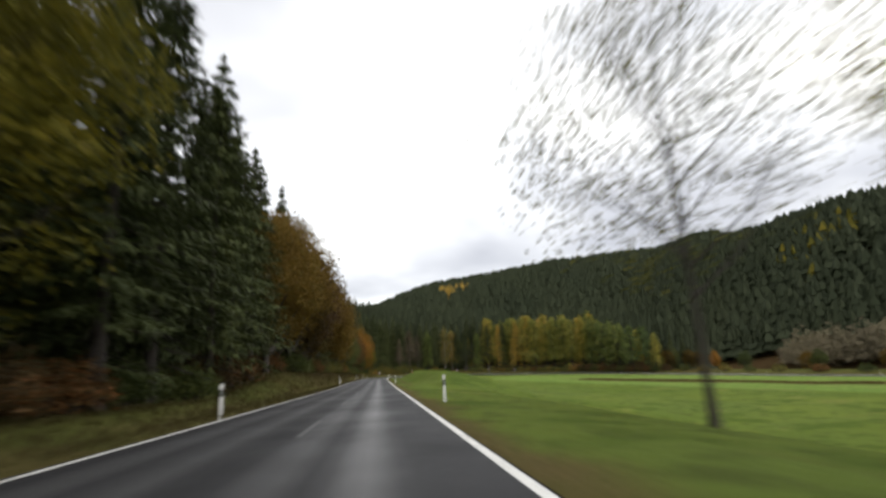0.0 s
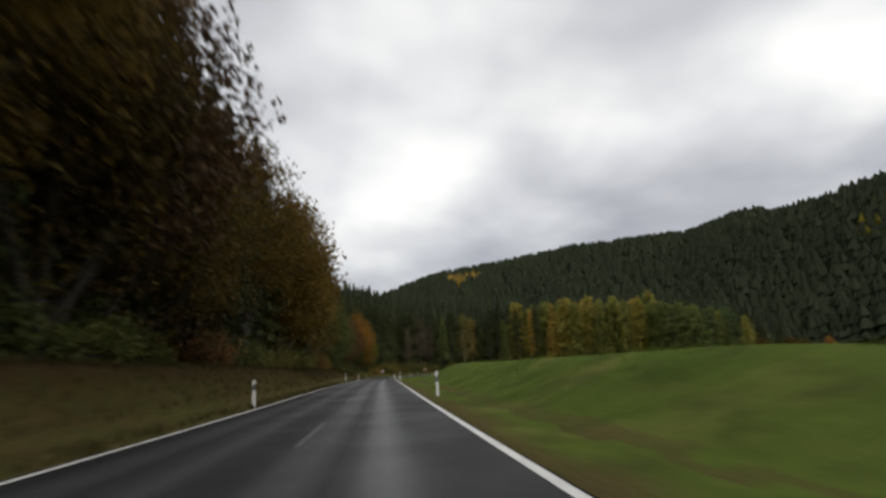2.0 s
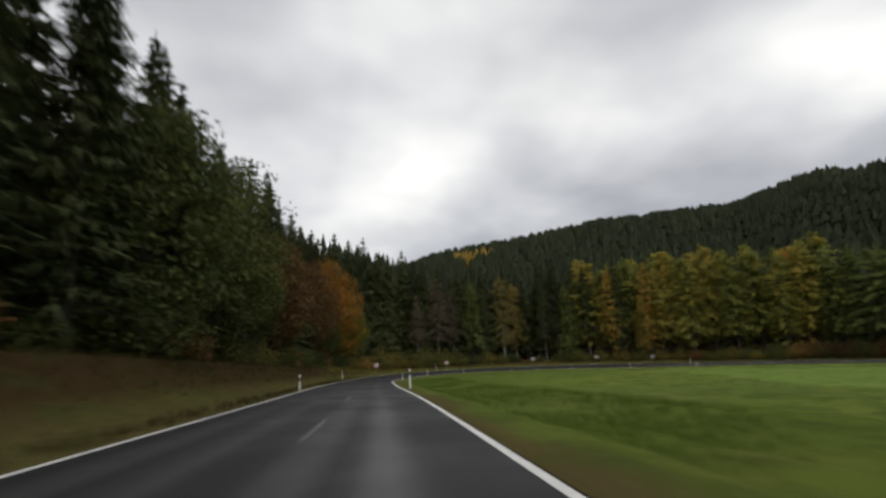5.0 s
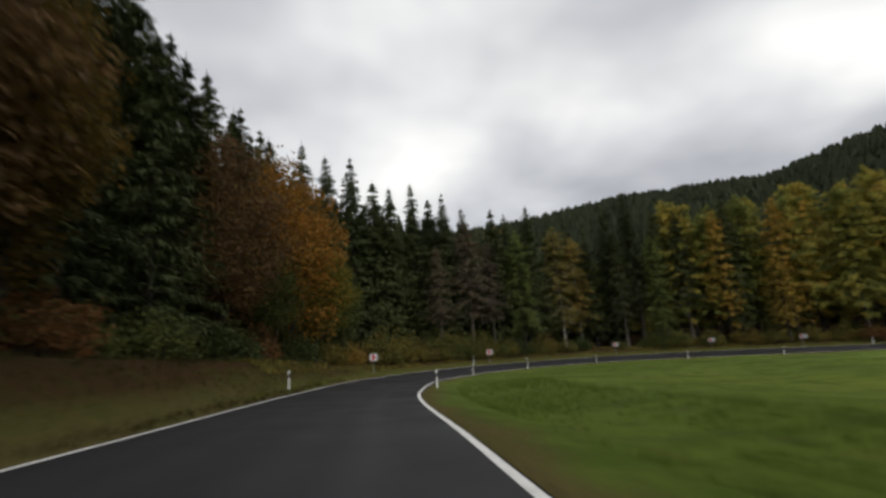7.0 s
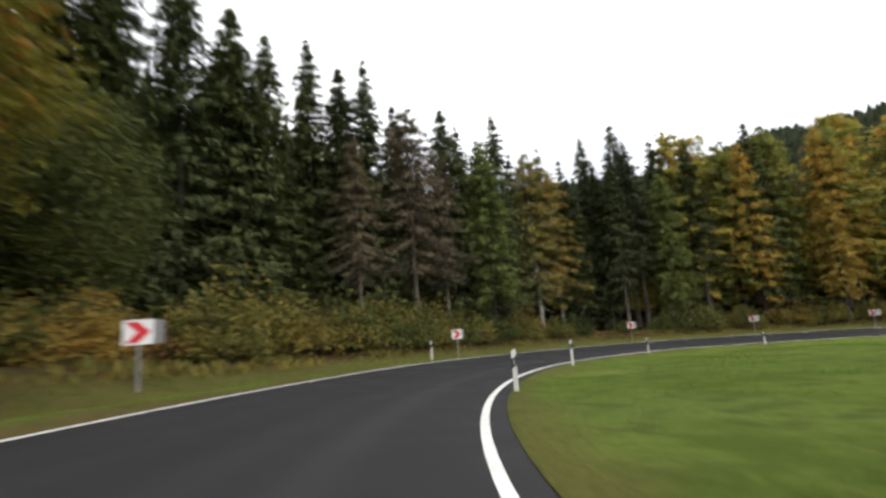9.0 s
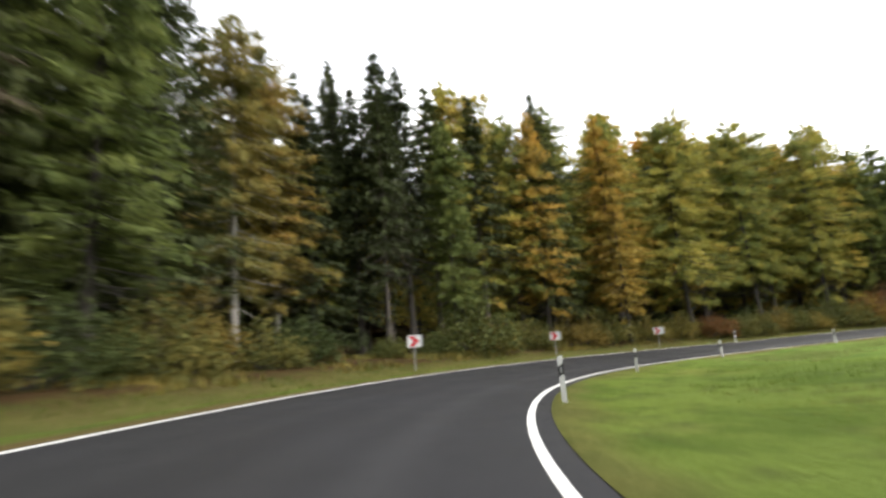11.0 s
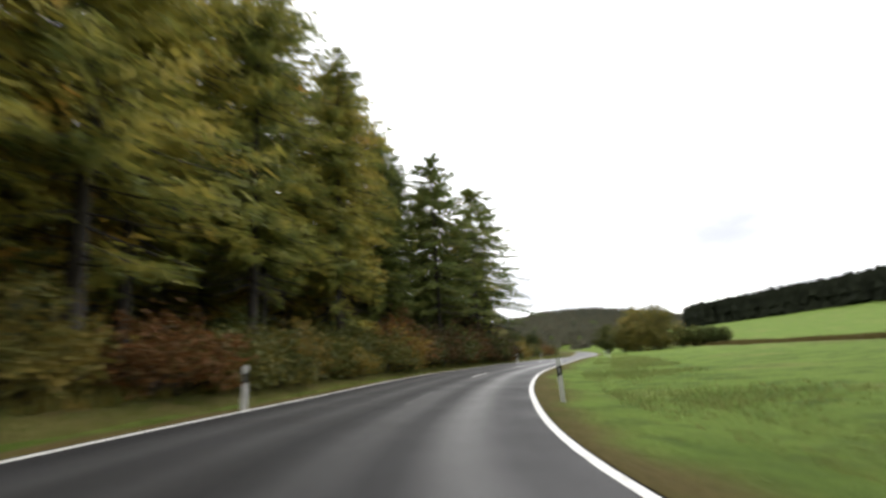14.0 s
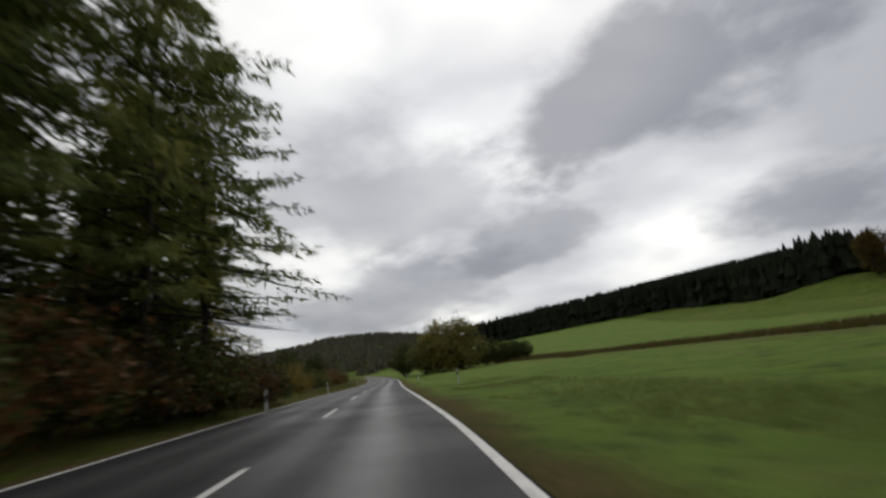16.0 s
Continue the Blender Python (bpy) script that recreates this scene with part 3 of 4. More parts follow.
def conifer(seed, height, reach, clear, whorls, per, sprays, material, bark, droop=0.25, wide=0.13, long=0.6, fill=1.0, bare_low=0.0, round_top=0.0, hang=0.5, short=0.62):
    """Returns the meshes of trunk and crown of a spruce or larch: flat drooping boughs of many short sprays, set in uneven whorls up to a thin leader."""
    rng = random.Random(seed)
    tv, tf, out = [], [], []
    pts, rad = stem(rng, height, height * 0.0105 + 0.05)
    tube(tv, tf, pts, rad, 7)
    lobes = [rng.uniform(0, 6.28) for _ in range(3)]
    down = Vector((0, 0, -1))
    for w in range(whorls):
        u = min(max((w + rng.uniform(-0.6, 0.6)) / whorls, 0.0), 0.992)
        z = (clear + u * (1 - clear)) * height
        cone = (1 - u) ** 0.92
        prof = (cone + round_top * ((1 - u ** 5.5) - cone)) * min(1.0, 0.62 + 2.2 * u) + 0.02 + 0.06 * round_top
        i = min(int(z / height * 8), 7)
        f = min(z / height * 8 - i, 1.0)
        axis = Vector(pts[i]).lerp(Vector(pts[i + 1]), f)
        axis.z = z
        for b in range(per):
            if rng.random() > fill:
                continue
            az = 2 * math.pi * b / per + rng.uniform(-0.5, 0.5) + w * 1.1
            L = reach * prof * rng.uniform(short, 1.12) * (1 + 0.16 * round_top * math.sin(az * 2 + lobes[0] + u * 5) + 0.12 * round_top * math.sin(u * 17 + lobes[1]))
            d = Vector((math.cos(az), math.sin(az), 0))
            side = Vector((-d.y, d.x, 0))
            sag = droop * rng.uniform(0.6, 1.4) - (0.75 + 0.6 * round_top) * max(0.0, u - 0.55)
            o = axis + Vector((0, 0, rng.uniform(-0.3, 0.3) * min(1.0, L) * (1 + round_top) + rng.uniform(-0.5, 0.3) * u * (1 - round_top) * height / whorls))
            mid = o + d * (L * 0.5) + Vector((0, 0, -sag * L * 0.42))
            tip = o + d * L + Vector((0, 0, -sag * L * 0.72))
            if L > 1.2 and sprays > 5 and (fill < 0.95 or rng.random() < 0.3):
                tube(tv, tf, (o, mid, tip), (0.011 * L + 0.012, 0.007 * L + 0.008, 0.005), 3)
            if u < bare_low and rng.random() < 0.75:
                continue
            small = min(1.0, 0.34 + L / 2.2)
            for k in range(max(3, round(sprays * min(1.0, 0.55 + L / 3.2)))):
                t = 0.12 + 0.88 * (k + rng.random()) / sprays if L > 1.9 else rng.uniform(0.1, 1.0)
                t = min(t, 1.0)
                p = o.lerp(mid, t * 2) if t < 0.5 else mid.lerp(tip, t * 2 - 1)
                breadth = L * (0.30 - 0.07 * round_top) * (1.05 - t) + 0.10 * small
                for sgn in (-1, 1):
                    q = p + side * (sgn * breadth * rng.random() * 0.8) + Vector((0, 0, rng.gauss(0, 0.22 * round_top)))
                    wd = (d * rng.uniform(0.2, 1.0) + side * (sgn * rng.uniform(0.2, 1.0)) + down * rng.uniform(-0.05, 0.55)).normalized()
                    nrm = Vector((rng.gauss(0, 0.3 + 0.5 * round_top), rng.gauss(0, 0.3 + 0.5 * round_top), 1 - 0.4 * round_top))
                    blade(out, q, wd, wd.cross(nrm).normalized(), long * small * rng.uniform(0.6, 1.2), wide * small * rng.uniform(0.6, 1.2))
                if rng.random() < hang:
                    wd = (down + d * rng.uniform(-0.1, 0.6) + side * rng.uniform(-0.5, 0.5)).normalized()
                    blade(out, p + side * (breadth * rng.uniform(-0.6, 0.6)), wd, wd.cross(d + side * rng.uniform(-0.8, 0.8)).normalized(), long * small * rng.uniform(0.6, 1.15), wide * small)
    top = Vector(pts[-1])
    for k in range(7):
        az = k * 2.4
        blade(out, top - Vector((0, 0, 0.18 * k)), Vector((math.cos(az) * 0.35, math.sin(az) * 0.35, 1)).normalized(), Vector((-math.sin(az), math.cos(az), 0)), 0.22 + 0.03 * k, 0.03)
    return mesh_from("trunk", tv, tf, bark, True), tri_mesh("crown", [tuple(v) for v in out], 3, material)


def broadleaf(seed, height, crown_r, clear, clumps, leaves, leaf, material, bark, trunk_r=None, thin=0.0, squash=1.0):
    """Returns the meshes of trunk with limbs and crown of a broad-leaved tree; leaves hang in clumps round the limb ends."""
    rng = random.Random(seed)
    tv, tf, out = [], [], []
    pts, rad = stem(rng, height * 0.86, trunk_r or height * 0.013 + 0.05, 0.04)
    tube(tv, tf, pts, rad, 7)
    ends = []
    mid = clear * height + (1 - clear) * height * 0.5
    half = (1 - clear) * height * 0.5
    lob = [(Vector((rng.gauss(0, 1), rng.gauss(0, 1), rng.gauss(0, 1))).normalized(), rng.uniform(0.65, 1.2)) for _ in range(9)]
    for k in range(clumps):
        d = Vector((rng.gauss(0, 1), rng.gauss(0, 1), rng.gauss(0, 1))).normalized()
        r = (0.25 + 0.75 * rng.random() ** 0.45) * max(0.6, max(s * (0.55 + 0.45 * d.dot(v)) for v, s in lob))
        zz = d.z * half * r * squash
        taper = 1.0 - 0.35 * max(0.0, d.z)
        c = Vector((d.x * crown_r * r * taper, d.y * crown_r * r * taper, mid + zz))
        ends.append(c)
    for c in ends[:: max(1, clumps // 26)]:
        zz = min(max(c.z - half * rng.uniform(0.35, 0.8), clear * height * 0.8), height * 0.8)
        i = min(int(zz / (height * 0.86) * 8), 7)
        o = Vector(pts[i])
        o.z = zz
        tube(tv, tf, (o, o.lerp(c, 0.5) + Vector((0, 0, -0.05 * height * rng.random())), c), (rad[i] * 0.5, rad[i] * 0.28, 0.012), 4)
    for c in ends:
        size = crown_r * rng.uniform(0.16, 0.30)
        for _ in range(max(2, int(leaves * rng.uniform(0.5, 1.3) * (1 - thin)))):
            g = Vector((rng.gauss(0, 0.5), rng.gauss(0, 0.5), rng.gauss(0, 0.36)))
            p = c + g * (size * 1.25 * min(1.0, 0.75 / max(g.length, 0.01)))
            d = Vector((rng.gauss(0, 1), rng.gauss(0, 1), rng.gauss(-0.35, 0.8))).normalized()
            s = d.cross(Vector((rng.gauss(0, 1), rng.gauss(0, 1), rng.gauss(0, 1)))).normalized()
            blade(out, p, d, s, leaf * rng.uniform(0.6, 1.3), leaf * 0.36 * rng.uniform(0.7, 1.2))
    return mesh_from("trunk", tv, tf, bark, True), tri_mesh("crown", [tuple(v) for v in out], 3, material)


def shrub(seed, height, r, clumps, leaves, leaf, material, bark):
    rng = random.Random(seed)
    tv, tf, out = [], [], []
    for k in range(clumps):
        az, rr = rng.uniform(0, 2 * math.pi), r * math.sqrt(rng.random())
        top = height * (1 - 0.55 * (rr / r) ** 2) * rng.uniform(0.55, 1.1)
        c = Vector((math.cos(az) * rr, math.sin(az) * rr, top * rng.uniform(0.25, 1.0)))
        if k % 4 == 0:
            tube(tv, tf, (Vector((c.x * 0.2, c.y * 0.2, -0.1)), Vector((c.x * 0.6, c.y * 0.6, c.z * 0.6)), c), (0.035, 0.02, 0.006), 3)
        for _ in range(leaves):
            p = c + Vector((rng.gauss(0, 0.28), rng.gauss(0, 0.28), rng.gauss(0, 0.22)))
            p.z = max(p.z, 0.05)
            d = Vector((rng.gauss(0, 1), rng.gauss(0, 1), rng.gauss(0.1, 0.8))).normalized()
            s = d.cross(Vector((rng.gauss(0, 1), rng.gauss(0, 1), rng.gauss(0, 1)))).normalized()
            blade(out, p, d, s, leaf * rng.uniform(0.6, 1.3), leaf * 0.36)
    return mesh_from("branchwork", tv, tf, bark, True), tri_mesh("foliage", [tuple(v) for v in out], 3, material)


KINDS = {}


def kind_of(key, name, label, category, group, height, meshes):
    KINDS.setdefault(key, []).append((name, label, category, group, height, meshes))


SP_L = "tall dark green spruce in the roadside forest"
for sd, hh, rr in ((1, 27, 5.3), (2, 25, 4.9), (3, 29, 5.1), (4, 24, 5.4)):
    kind_of("spruce", "spruce_tree", SP_L, "tree", "spruces of the roadside forest", hh,
            conifer(sd, hh, rr, 0.09, 48, 7, 11, SPRUCE, BARK, 0.50, 0.085, 0.68, 0.96, 0.08, 0.05, 0.7, 0.72))
for sd, hh, rr in ((6, 27, 5.0), (7, 25, 4.6)):
    kind_of("bareleg", "spruce_tree", "tall spruce with a bare lower trunk at the roadside", "tree", "spruces of the roadside forest", hh,
            conifer(sd, hh, rr, 0.26, 40, 7, 11, SPRUCE, GREYBARK, 0.52, 0.085, 0.68, 0.90, 0.14, 0.05, 0.8, 0.65))
for sd, hh, rr in ((11, 26, 3.8), (12, 23, 4.0), (13, 28, 3.7)):
    kind_of("back", "spruce_tree", "dark spruce standing deep in the forest", "tree", "spruces deep in the forest", hh,
            conifer(sd, hh, rr, 0.06, 36, 6, 5, SPRUCE, BARK, 0.50, 0.23, 0.9, 0.97, 0.0, 0.05, 0.6, 0.75))
for sd, hh, rr in ((21, 24, 4.4), (22, 22, 4.7), (23, 25, 4.1), (24, 23, 4.6)):
    kind_of("larch", "larch_tree", "tall larch with yellowing green needles", "tree", "larches along the outside of the bend", hh,
            conifer(sd, hh, rr, 0.15, 36, 7, 25, LARCH, BARK, 0.42, 0.066, 0.52, 0.82, 0.12, 0.9, 1.0, 0.5))
    kind_of("larchback", "larch_tree", "yellowing larch behind the front row of the wood", "tree", "larches along the outside of the bend", hh,
            conifer(sd + 4, hh, rr, 0.13, 30, 7, 12, LARCH, BARK, 0.40, 0.15, 0.62, 0.86, 0.10, 0.9, 0.9, 0.55))
for sd, hh, rr in ((31, 22, 3.2), (32, 23, 2.9)):
    kind_of("gold", "larch_tree", "slender larch turned golden orange in autumn", "tree", "larches along the outside of the bend", hh,
            conifer(sd, hh, rr, 0.14, 34, 6, 16, GOLD_LARCH, BARK, 0.38, 0.075, 0.50, 0.86, 0.08, 0.7, 0.9, 0.5))
kind_of("glarch", "larch_tree", "slender larch still fresh green", "tree", "larches along the outside of the bend", 22,
        conifer(33, 22, 3.6, 0.14, 36, 7, 18, LIME, BARK, 0.40, 0.075, 0.52, 0.88, 0.08, 0.7, 0.9, 0.5))
for sd in (35, 36):
    kind_of("pine", "larch_tree", "dark open-crowned larch with bare lower branches at the wood's end", "tree", "larches along the outside of the bend", 22,
            conifer(sd, 22, 6.6, 0.17, 24, 6, 27, PINE, BARK, 0.30, 0.085, 0.55, 0.80, 0.16, 0.7, 1.0, 0.6))
for sd, hh, rr in ((41, 22, 3.8), (42, 20, 4.1)):
    kind_of("dry", "larch_tree", "withered larch with brown drooping twigs", "tree", "withered larches", hh,
            conifer(sd, hh, rr, 0.30, 32, 6, 16, DRY, GREYBARK, 0.60, 0.07, 0.46, 0.82, 0.15, 0.5, 0.8))
for sd, hh, rr in ((51, 15, 4.6), (52, 17, 5.0), (53, 13, 4.2)):
    kind_of("beech", "beech_tree", "broad beech with brown and olive autumn leaves", "tree", "broad-leaved trees on the forest edge", hh,
            broadleaf(sd, hh, rr, 0.05, 420, 52, 0.235, BEECH, BARK))
for sd, hh, rr in ((55, 18, 5.2), (56, 19, 4.8)):
    kind_of("tallbeech", "beech_tree", "tall beech with brown and orange leaves high over a bare trunk", "tree", "broad-leaved trees on the forest edge", hh,
            broadleaf(sd, hh, rr, 0.12, 400, 52, 0.235, BEECH, BARK))
for sd, hh, rr in ((61, 16, 5.0), (62, 13, 4.0)):
    kind_of("maple", "maple_tree", "maple with bright orange autumn leaves", "tree", "broad-leaved trees on the forest edge", hh,
            broadleaf(sd, hh, rr, 0.06, 420, 52, 0.235, MAPLE, BARK))
for sd, hh, rr in ((66, 15, 4.6), (67, 12, 3.8)):
    kind_of("russet", "beech_tree", "russet-brown autumn tree on the forest edge", "tree", "broad-leaved trees on the forest edge", hh,
            broadleaf(sd, hh, rr, 0.05, 400, 50, 0.235, RUSSET, BARK))
for sd, hh, rr in ((71, 13, 4.4), (72, 16, 4.8), (73, 11, 4.0)):
    kind_of("green", "broadleaf_tree", "dull green broad-leaved tree on the forest edge", "tree", "broad-leaved trees on the forest edge", hh,
            broadleaf(sd, hh, rr, 0.05, 400, 50, 0.235, GREEN, BARK))
for sd, hh, rr in ((76, 16, 5.2), (77, 14, 4.6)):
    kind_of("olive", "broadleaf_tree", "olive-yellow broad-leaved tree reaching towards the road", "tree", "broad-leaved trees on the forest edge", hh,
            broadleaf(sd, hh, rr, 0.22, 380, 40, 0.25, OLIVE, BARK))
for key, sd, tint in (("hedgetree", 86, BIRCHLEAF), ("hedgetree", 87, BIRCHLEAF), ("darkhedge", 88, GREEN)):
    kind_of(key, "broadleaf_tree", "broad round tree in the row beside the far meadow", "tree", "trees beside the far meadow", 12,
            broadleaf(sd, 12, 7.0, 0.0, 260, 26, 0.55, tint, BARK))
for key, sd, tint, text in (("fargreen", 101, GREEN, "dull green tree in the valley beyond the far road"), ("farbrown", 102, BEECH, "brown autumn tree in the valley beyond the far road")):
    kind_of(key, "broadleaf_tree", text, "tree", "trees in the valley", 9, broadleaf(sd, 9, 3.6, 0.04, 190, 20, 0.36, tint, BARK))
kind_of("birch", "larch_tree", "slender larch with pale trunk and golden-brown needles", "tree", "larches along the outside of the bend", 21,
        conifer(84, 21, 3.9, 0.16, 36, 7, 19, BIRCHLEAF, PALEBARK, 0.46, 0.066, 0.52, 0.84, 0.10, 0.7, 1.0, 0.5))
kind_of("barebirch", "birch_tree", "nearly bare birch with a few olive leaves", "tree", "birches", 15,
        broadleaf(83, 15, 4.8, 0.30, 240, 20, 0.18, OLIVE, BARK, 0.14, 0.1))
for sd, hh, rr in ((91, 2.6, 1.9), (92, 3.4, 2.2), (93, 1.8, 1.6)):
    kind_of("bush", "bush", "yellowing leafy bush at the forest edge", "bush", "roadside bushes", hh, shrub(sd, hh, rr, 100, 21, 0.195, SHRUB, BARK))
for sd, hh, rr in ((94, 3.2, 2.3), (95, 2.2, 1.8)):
    kind_of("gbush", "bush", "dense dull green bush at the forest edge", "bush", "roadside bushes", hh, shrub(sd, hh, rr, 100, 21, 0.195, GREEN, BARK))
for sd, hh, rr in ((96, 2.6, 2.0), (107, 3.6, 2.5)):
    kind_of("rbush", "bush", "brown autumn bush beside the road", "bush", "roadside bushes", hh, shrub(sd, hh, rr, 105, 22, 0.19, BRAMBLE, BARK))
    kind_of("obush", "bush", "golden-yellow autumn bush beside the road", "bush", "roadside bushes", hh, shrub(sd + 5, hh, rr, 105, 22, 0.19, GOLDBUSH, BARK))
kind_of("thicket", "thicket", "brown leafless thicket beyond the meadow", "bush", "leafless thickets", 7,
        shrub(99, 7.0, 5.0, 420, 20, 0.30, BARE, BARK))

pick = random.Random(7)
COUNT = {}


def plant(key, x, y, height=None, turn=None, variant=None):
    """Stand one tree or bush of a kind on the ground."""
    opts = KINDS[key]
    v = pick.randrange(len(opts)) if variant is None else variant
    if key.endswith("bush") and variant is None:
        v = min(range(len(opts)), key=lambda i: abs(opts[i][4] - (height or opts[v][4])))
    name, label, category, group, base_h, meshes = opts[v]
    k = (height or base_h * pick.uniform(0.85, 1.12)) / base_h
    t = pick.uniform(0, 2 * math.pi) if turn is None else turn
    wide = k * pick.uniform(0.92, 1.08)
    m = Matrix.LocRotScale((x, y, ground_z(x, y) - 0.05), Euler((0, 0, t)), (wide, wide, k))
    if (key, v) not in COUNT:
        root = tagged(new(name), label, category, group)
        low, crown = meshes
        part(low.name, low, root)
        part(crown.name, crown, root)
        root.matrix_basis = m
        COUNT[key, v] = root
        return root
    src = COUNT[key, v]
    keep = src.scale.copy()
    ob = copy_thing(src, m @ Matrix.Diagonal((1 / keep.x, 1 / keep.y, 1 / keep.z, 1)))
    return ob


# places of the bend signs, and the stretch of road that each one faces
SIGNS = ((0.5, 209.7, 165), (15.45, 225.8, 185), (37.5, 234.4, 208), (52.8, 233.1, 226), (64.2, 228.1, 238))


def beside(s, dist, left=True):
    """A place dist metres outside the edge line."""
    x, y, _ = road_point(s, -WIDTH - dist if left else dist)
    return float(x), float(y)


def plant_beside(key, s, dist, height=None, variant=None, left=True):
    """Stand it dist metres outside the edge line; bushes keep clear of the bend signs."""
    if key.endswith("bush") and s > 180:
        for sx, sy, *_ in SIGNS:
            x, y = beside(s, dist, left)
            gap = 0.9 + 0.85 * (height or 2.5)
            dist += 0.8 * max(0.0, gap - math.hypot(x - sx, y - sy))
    return plant(key, *beside(s, dist, left), height, None, variant)


# forest on the left of the straight: edge trees, then spruces behind
for s, key, dist, h in ((7, "olive", 4.6, 17.0), (12.5, "olive", 6.2, 17.5), (20, "spruce", 5.3, 24.0), (26, "spruce", 6.0, 25.0), (31.5, "spruce", 5.0, 23.0), (37, "spruce", 5.4, 20.0),
                        (41, "spruce", 5.0, 20.0), (45, "spruce", 6.6, 17.0), (48, "tallbeech", 5.2, 17.0), (51.5, "spruce", 7.0, 16.5), (54, "beech", 6.0, 17.5), (59, "tallbeech", 5.0, 20.0), (62, "spruce", 7.0, 17.0), (66, "beech", 5.4, 17.0), (70, "russet", 6.4, 20.0),
                        (75, "beech", 6.6, 18.0), (81, "beech", 6.6, 17.0), (86, "spruce", 6.2, 20.5), (91, "tallbeech", 5.8, 20.5), (96, "spruce", 6.2, 21.5)):
    plant_beside(key, s, dist, h)
for s, key, dist, h in ((101, "beech", 5.2, 18.5),
                        (106, "russet", 5.8, 19.5), (112, "beech", 5.4, 18.5), (118, "beech", 6.0, 18.0), (124, "beech", 6.2, 16.0), (130, "spruce", 6.8, 17.5), (135, "spruce", 7.6, 20.0),
                        (141, "spruce", 6.4, 18.0), (145.5, "green", 5.8, 13.5), (149, "spruce", 6.8, 18.5), (155, "green", 5.6, 14.0), (160, "spruce", 6.6, 17.0), (167, "green", 6.0, 12.0),
                        (173, "russet", 6.2, 14.0), (178, "beech", 6.0, 13.5), (184, "spruce", 8.0, 21.0)):
    plant_beside(key, s, dist, h)
for s, key, dist, h in ((88, "bush", 4.6, 2.4), (98, "bush", 4.4, 2.2), (105, "bush", 4.4, 2.8), (110, "bush", 4.8, 3.2), (117, "rbush", 4.6, 2.4), (125, "obush", 4.6, 2.2), (133, "rbush", 5.2, 2.0),
                        (150, "rbush", 5.6, 2.2), (158, "gbush", 5.0, 2.0), (167, "bush", 5.4, 2.4), (174, "gbush", 4.9, 2.2), (180, "rbush", 5.6, 2.6), (186, "gbush", 5.4, 2.4)):
    plant_beside(key, s, dist, h)
for s in range(-6, 190, 5):
    plant_beside("gbush" if pick.random() < 0.5 else "rbush", s + pick.uniform(-1.5, 1.5), (5.2 if s < 80 else 6.8) + pick.uniform(-0.6, 1.2), pick.uniform(1.6, 3.0) if s < 75 else pick.uniform(1.6, 3.0))
for row, (d0, gap) in enumerate(((9.0, 4.6), (13.8, 5.0))):
    s = -14.0 + row * 2
    while s < 196:
        plant_beside("back", s + pick.uniform(-1.5, 1.5), d0 + pick.uniform(-1.6, 1.6), pick.uniform(23, 27) if s < 120 else pick.uniform(19, 22.5))
        s += gap

# outside of the bend
plant("spruce", -13.2, 177.0, 24.0, None, 0)
plant("maple", -7.0, 207.0, 20.0, None, 0)
plant("green", -3.8, 219.0, 13)
plant("olive", -4.6, 208.5, 11)
plant("green", -7.6, 202.5, 10.5)
plant("russet", -9.2, 197.0, 16.0, None, 0)
plant("spruce", -10.8, 190.0, 19)
for x, y in ((-14, 189), (-15, 195), (-14.5, 201), (-13.5, 207), (-13, 213), (-19, 198), (-18, 207), (-11.5, 219), (-17, 216)):
    plant("spruce", x, y, pick.uniform(25, 28))
for x, y, top, v in ((-10.4, 206, 15.8, 0), (-12.5, 211, 17.5, 1), (-10.1, 216.8, 17.6, 3), (-7.5, 224.9, 20.6, 2), (-4.5, 225.6, 18.9, 1), (-1.5, 229.7, 20.2, 0), (1.4, 231.5, 17.2, 3), (3.9, 234.2, 17.0, 1), (7.4, 235.8, 18.2, 2), (10.0, 235.2, 15.4, 3), (12.1, 234.4, 15.8, 0),
                     (16.5, 240.9, 15.1, 1), (21.0, 239.2, 14.3, 3), (27.7, 240.8, 15.0, 2), (24.5, 243.5, 14.4, 0), (29.5, 249, 15.2, 0), (38.0, 249.5, 13.0, 1), 
                     (43.0, 243.5, 10.5, 1), (39.5, 244.5, 9.0, 3)):
    plant("spruce", x, y, top - ground_z(x, y), None, v)
for x, y, top, v in ((46.4, 249.6, 17.2, 0), (49.4, 246.4, 18.0, 1), (47.3, 242.2, 13.6, 0), (52.6, 243.4, 14.5, 1)):
    plant("bareleg", x, y, top - ground_z(x, y), None, v)
for k in range(12):
    plant("back", -23 + k * 3.1, 240 + pick.uniform(-2, 3), pick.uniform(23, 26))
for k in range(17):
    x = -10 + k * 3.4
    y = 235 + 13 * step01(0, 30, x) + pick.uniform(-1, 1)
    plant("back", float(x), float(y), pick.uniform(21, 24))
for x, y, key, h in ((14.8, 232.2, "dry", 20), (19.0, 236.0, "dry", 18), (10.0, 230.0, "dry", 16), (24.0, 237.0, "glarch", 20.0), (33.4, 243.9, "birch", 21.8), (37.0, 245.0, "birch", 20.0),
                     (56.5, 241.0, "larch", 25), (59.2, 238.6, "larch", 22.5), (61.8, 236.5, "spruce", 26), (64.6, 230.6, "gold", 15), (70.5, 232.2, "larch", 25)):
    plant(key, x, y, h)
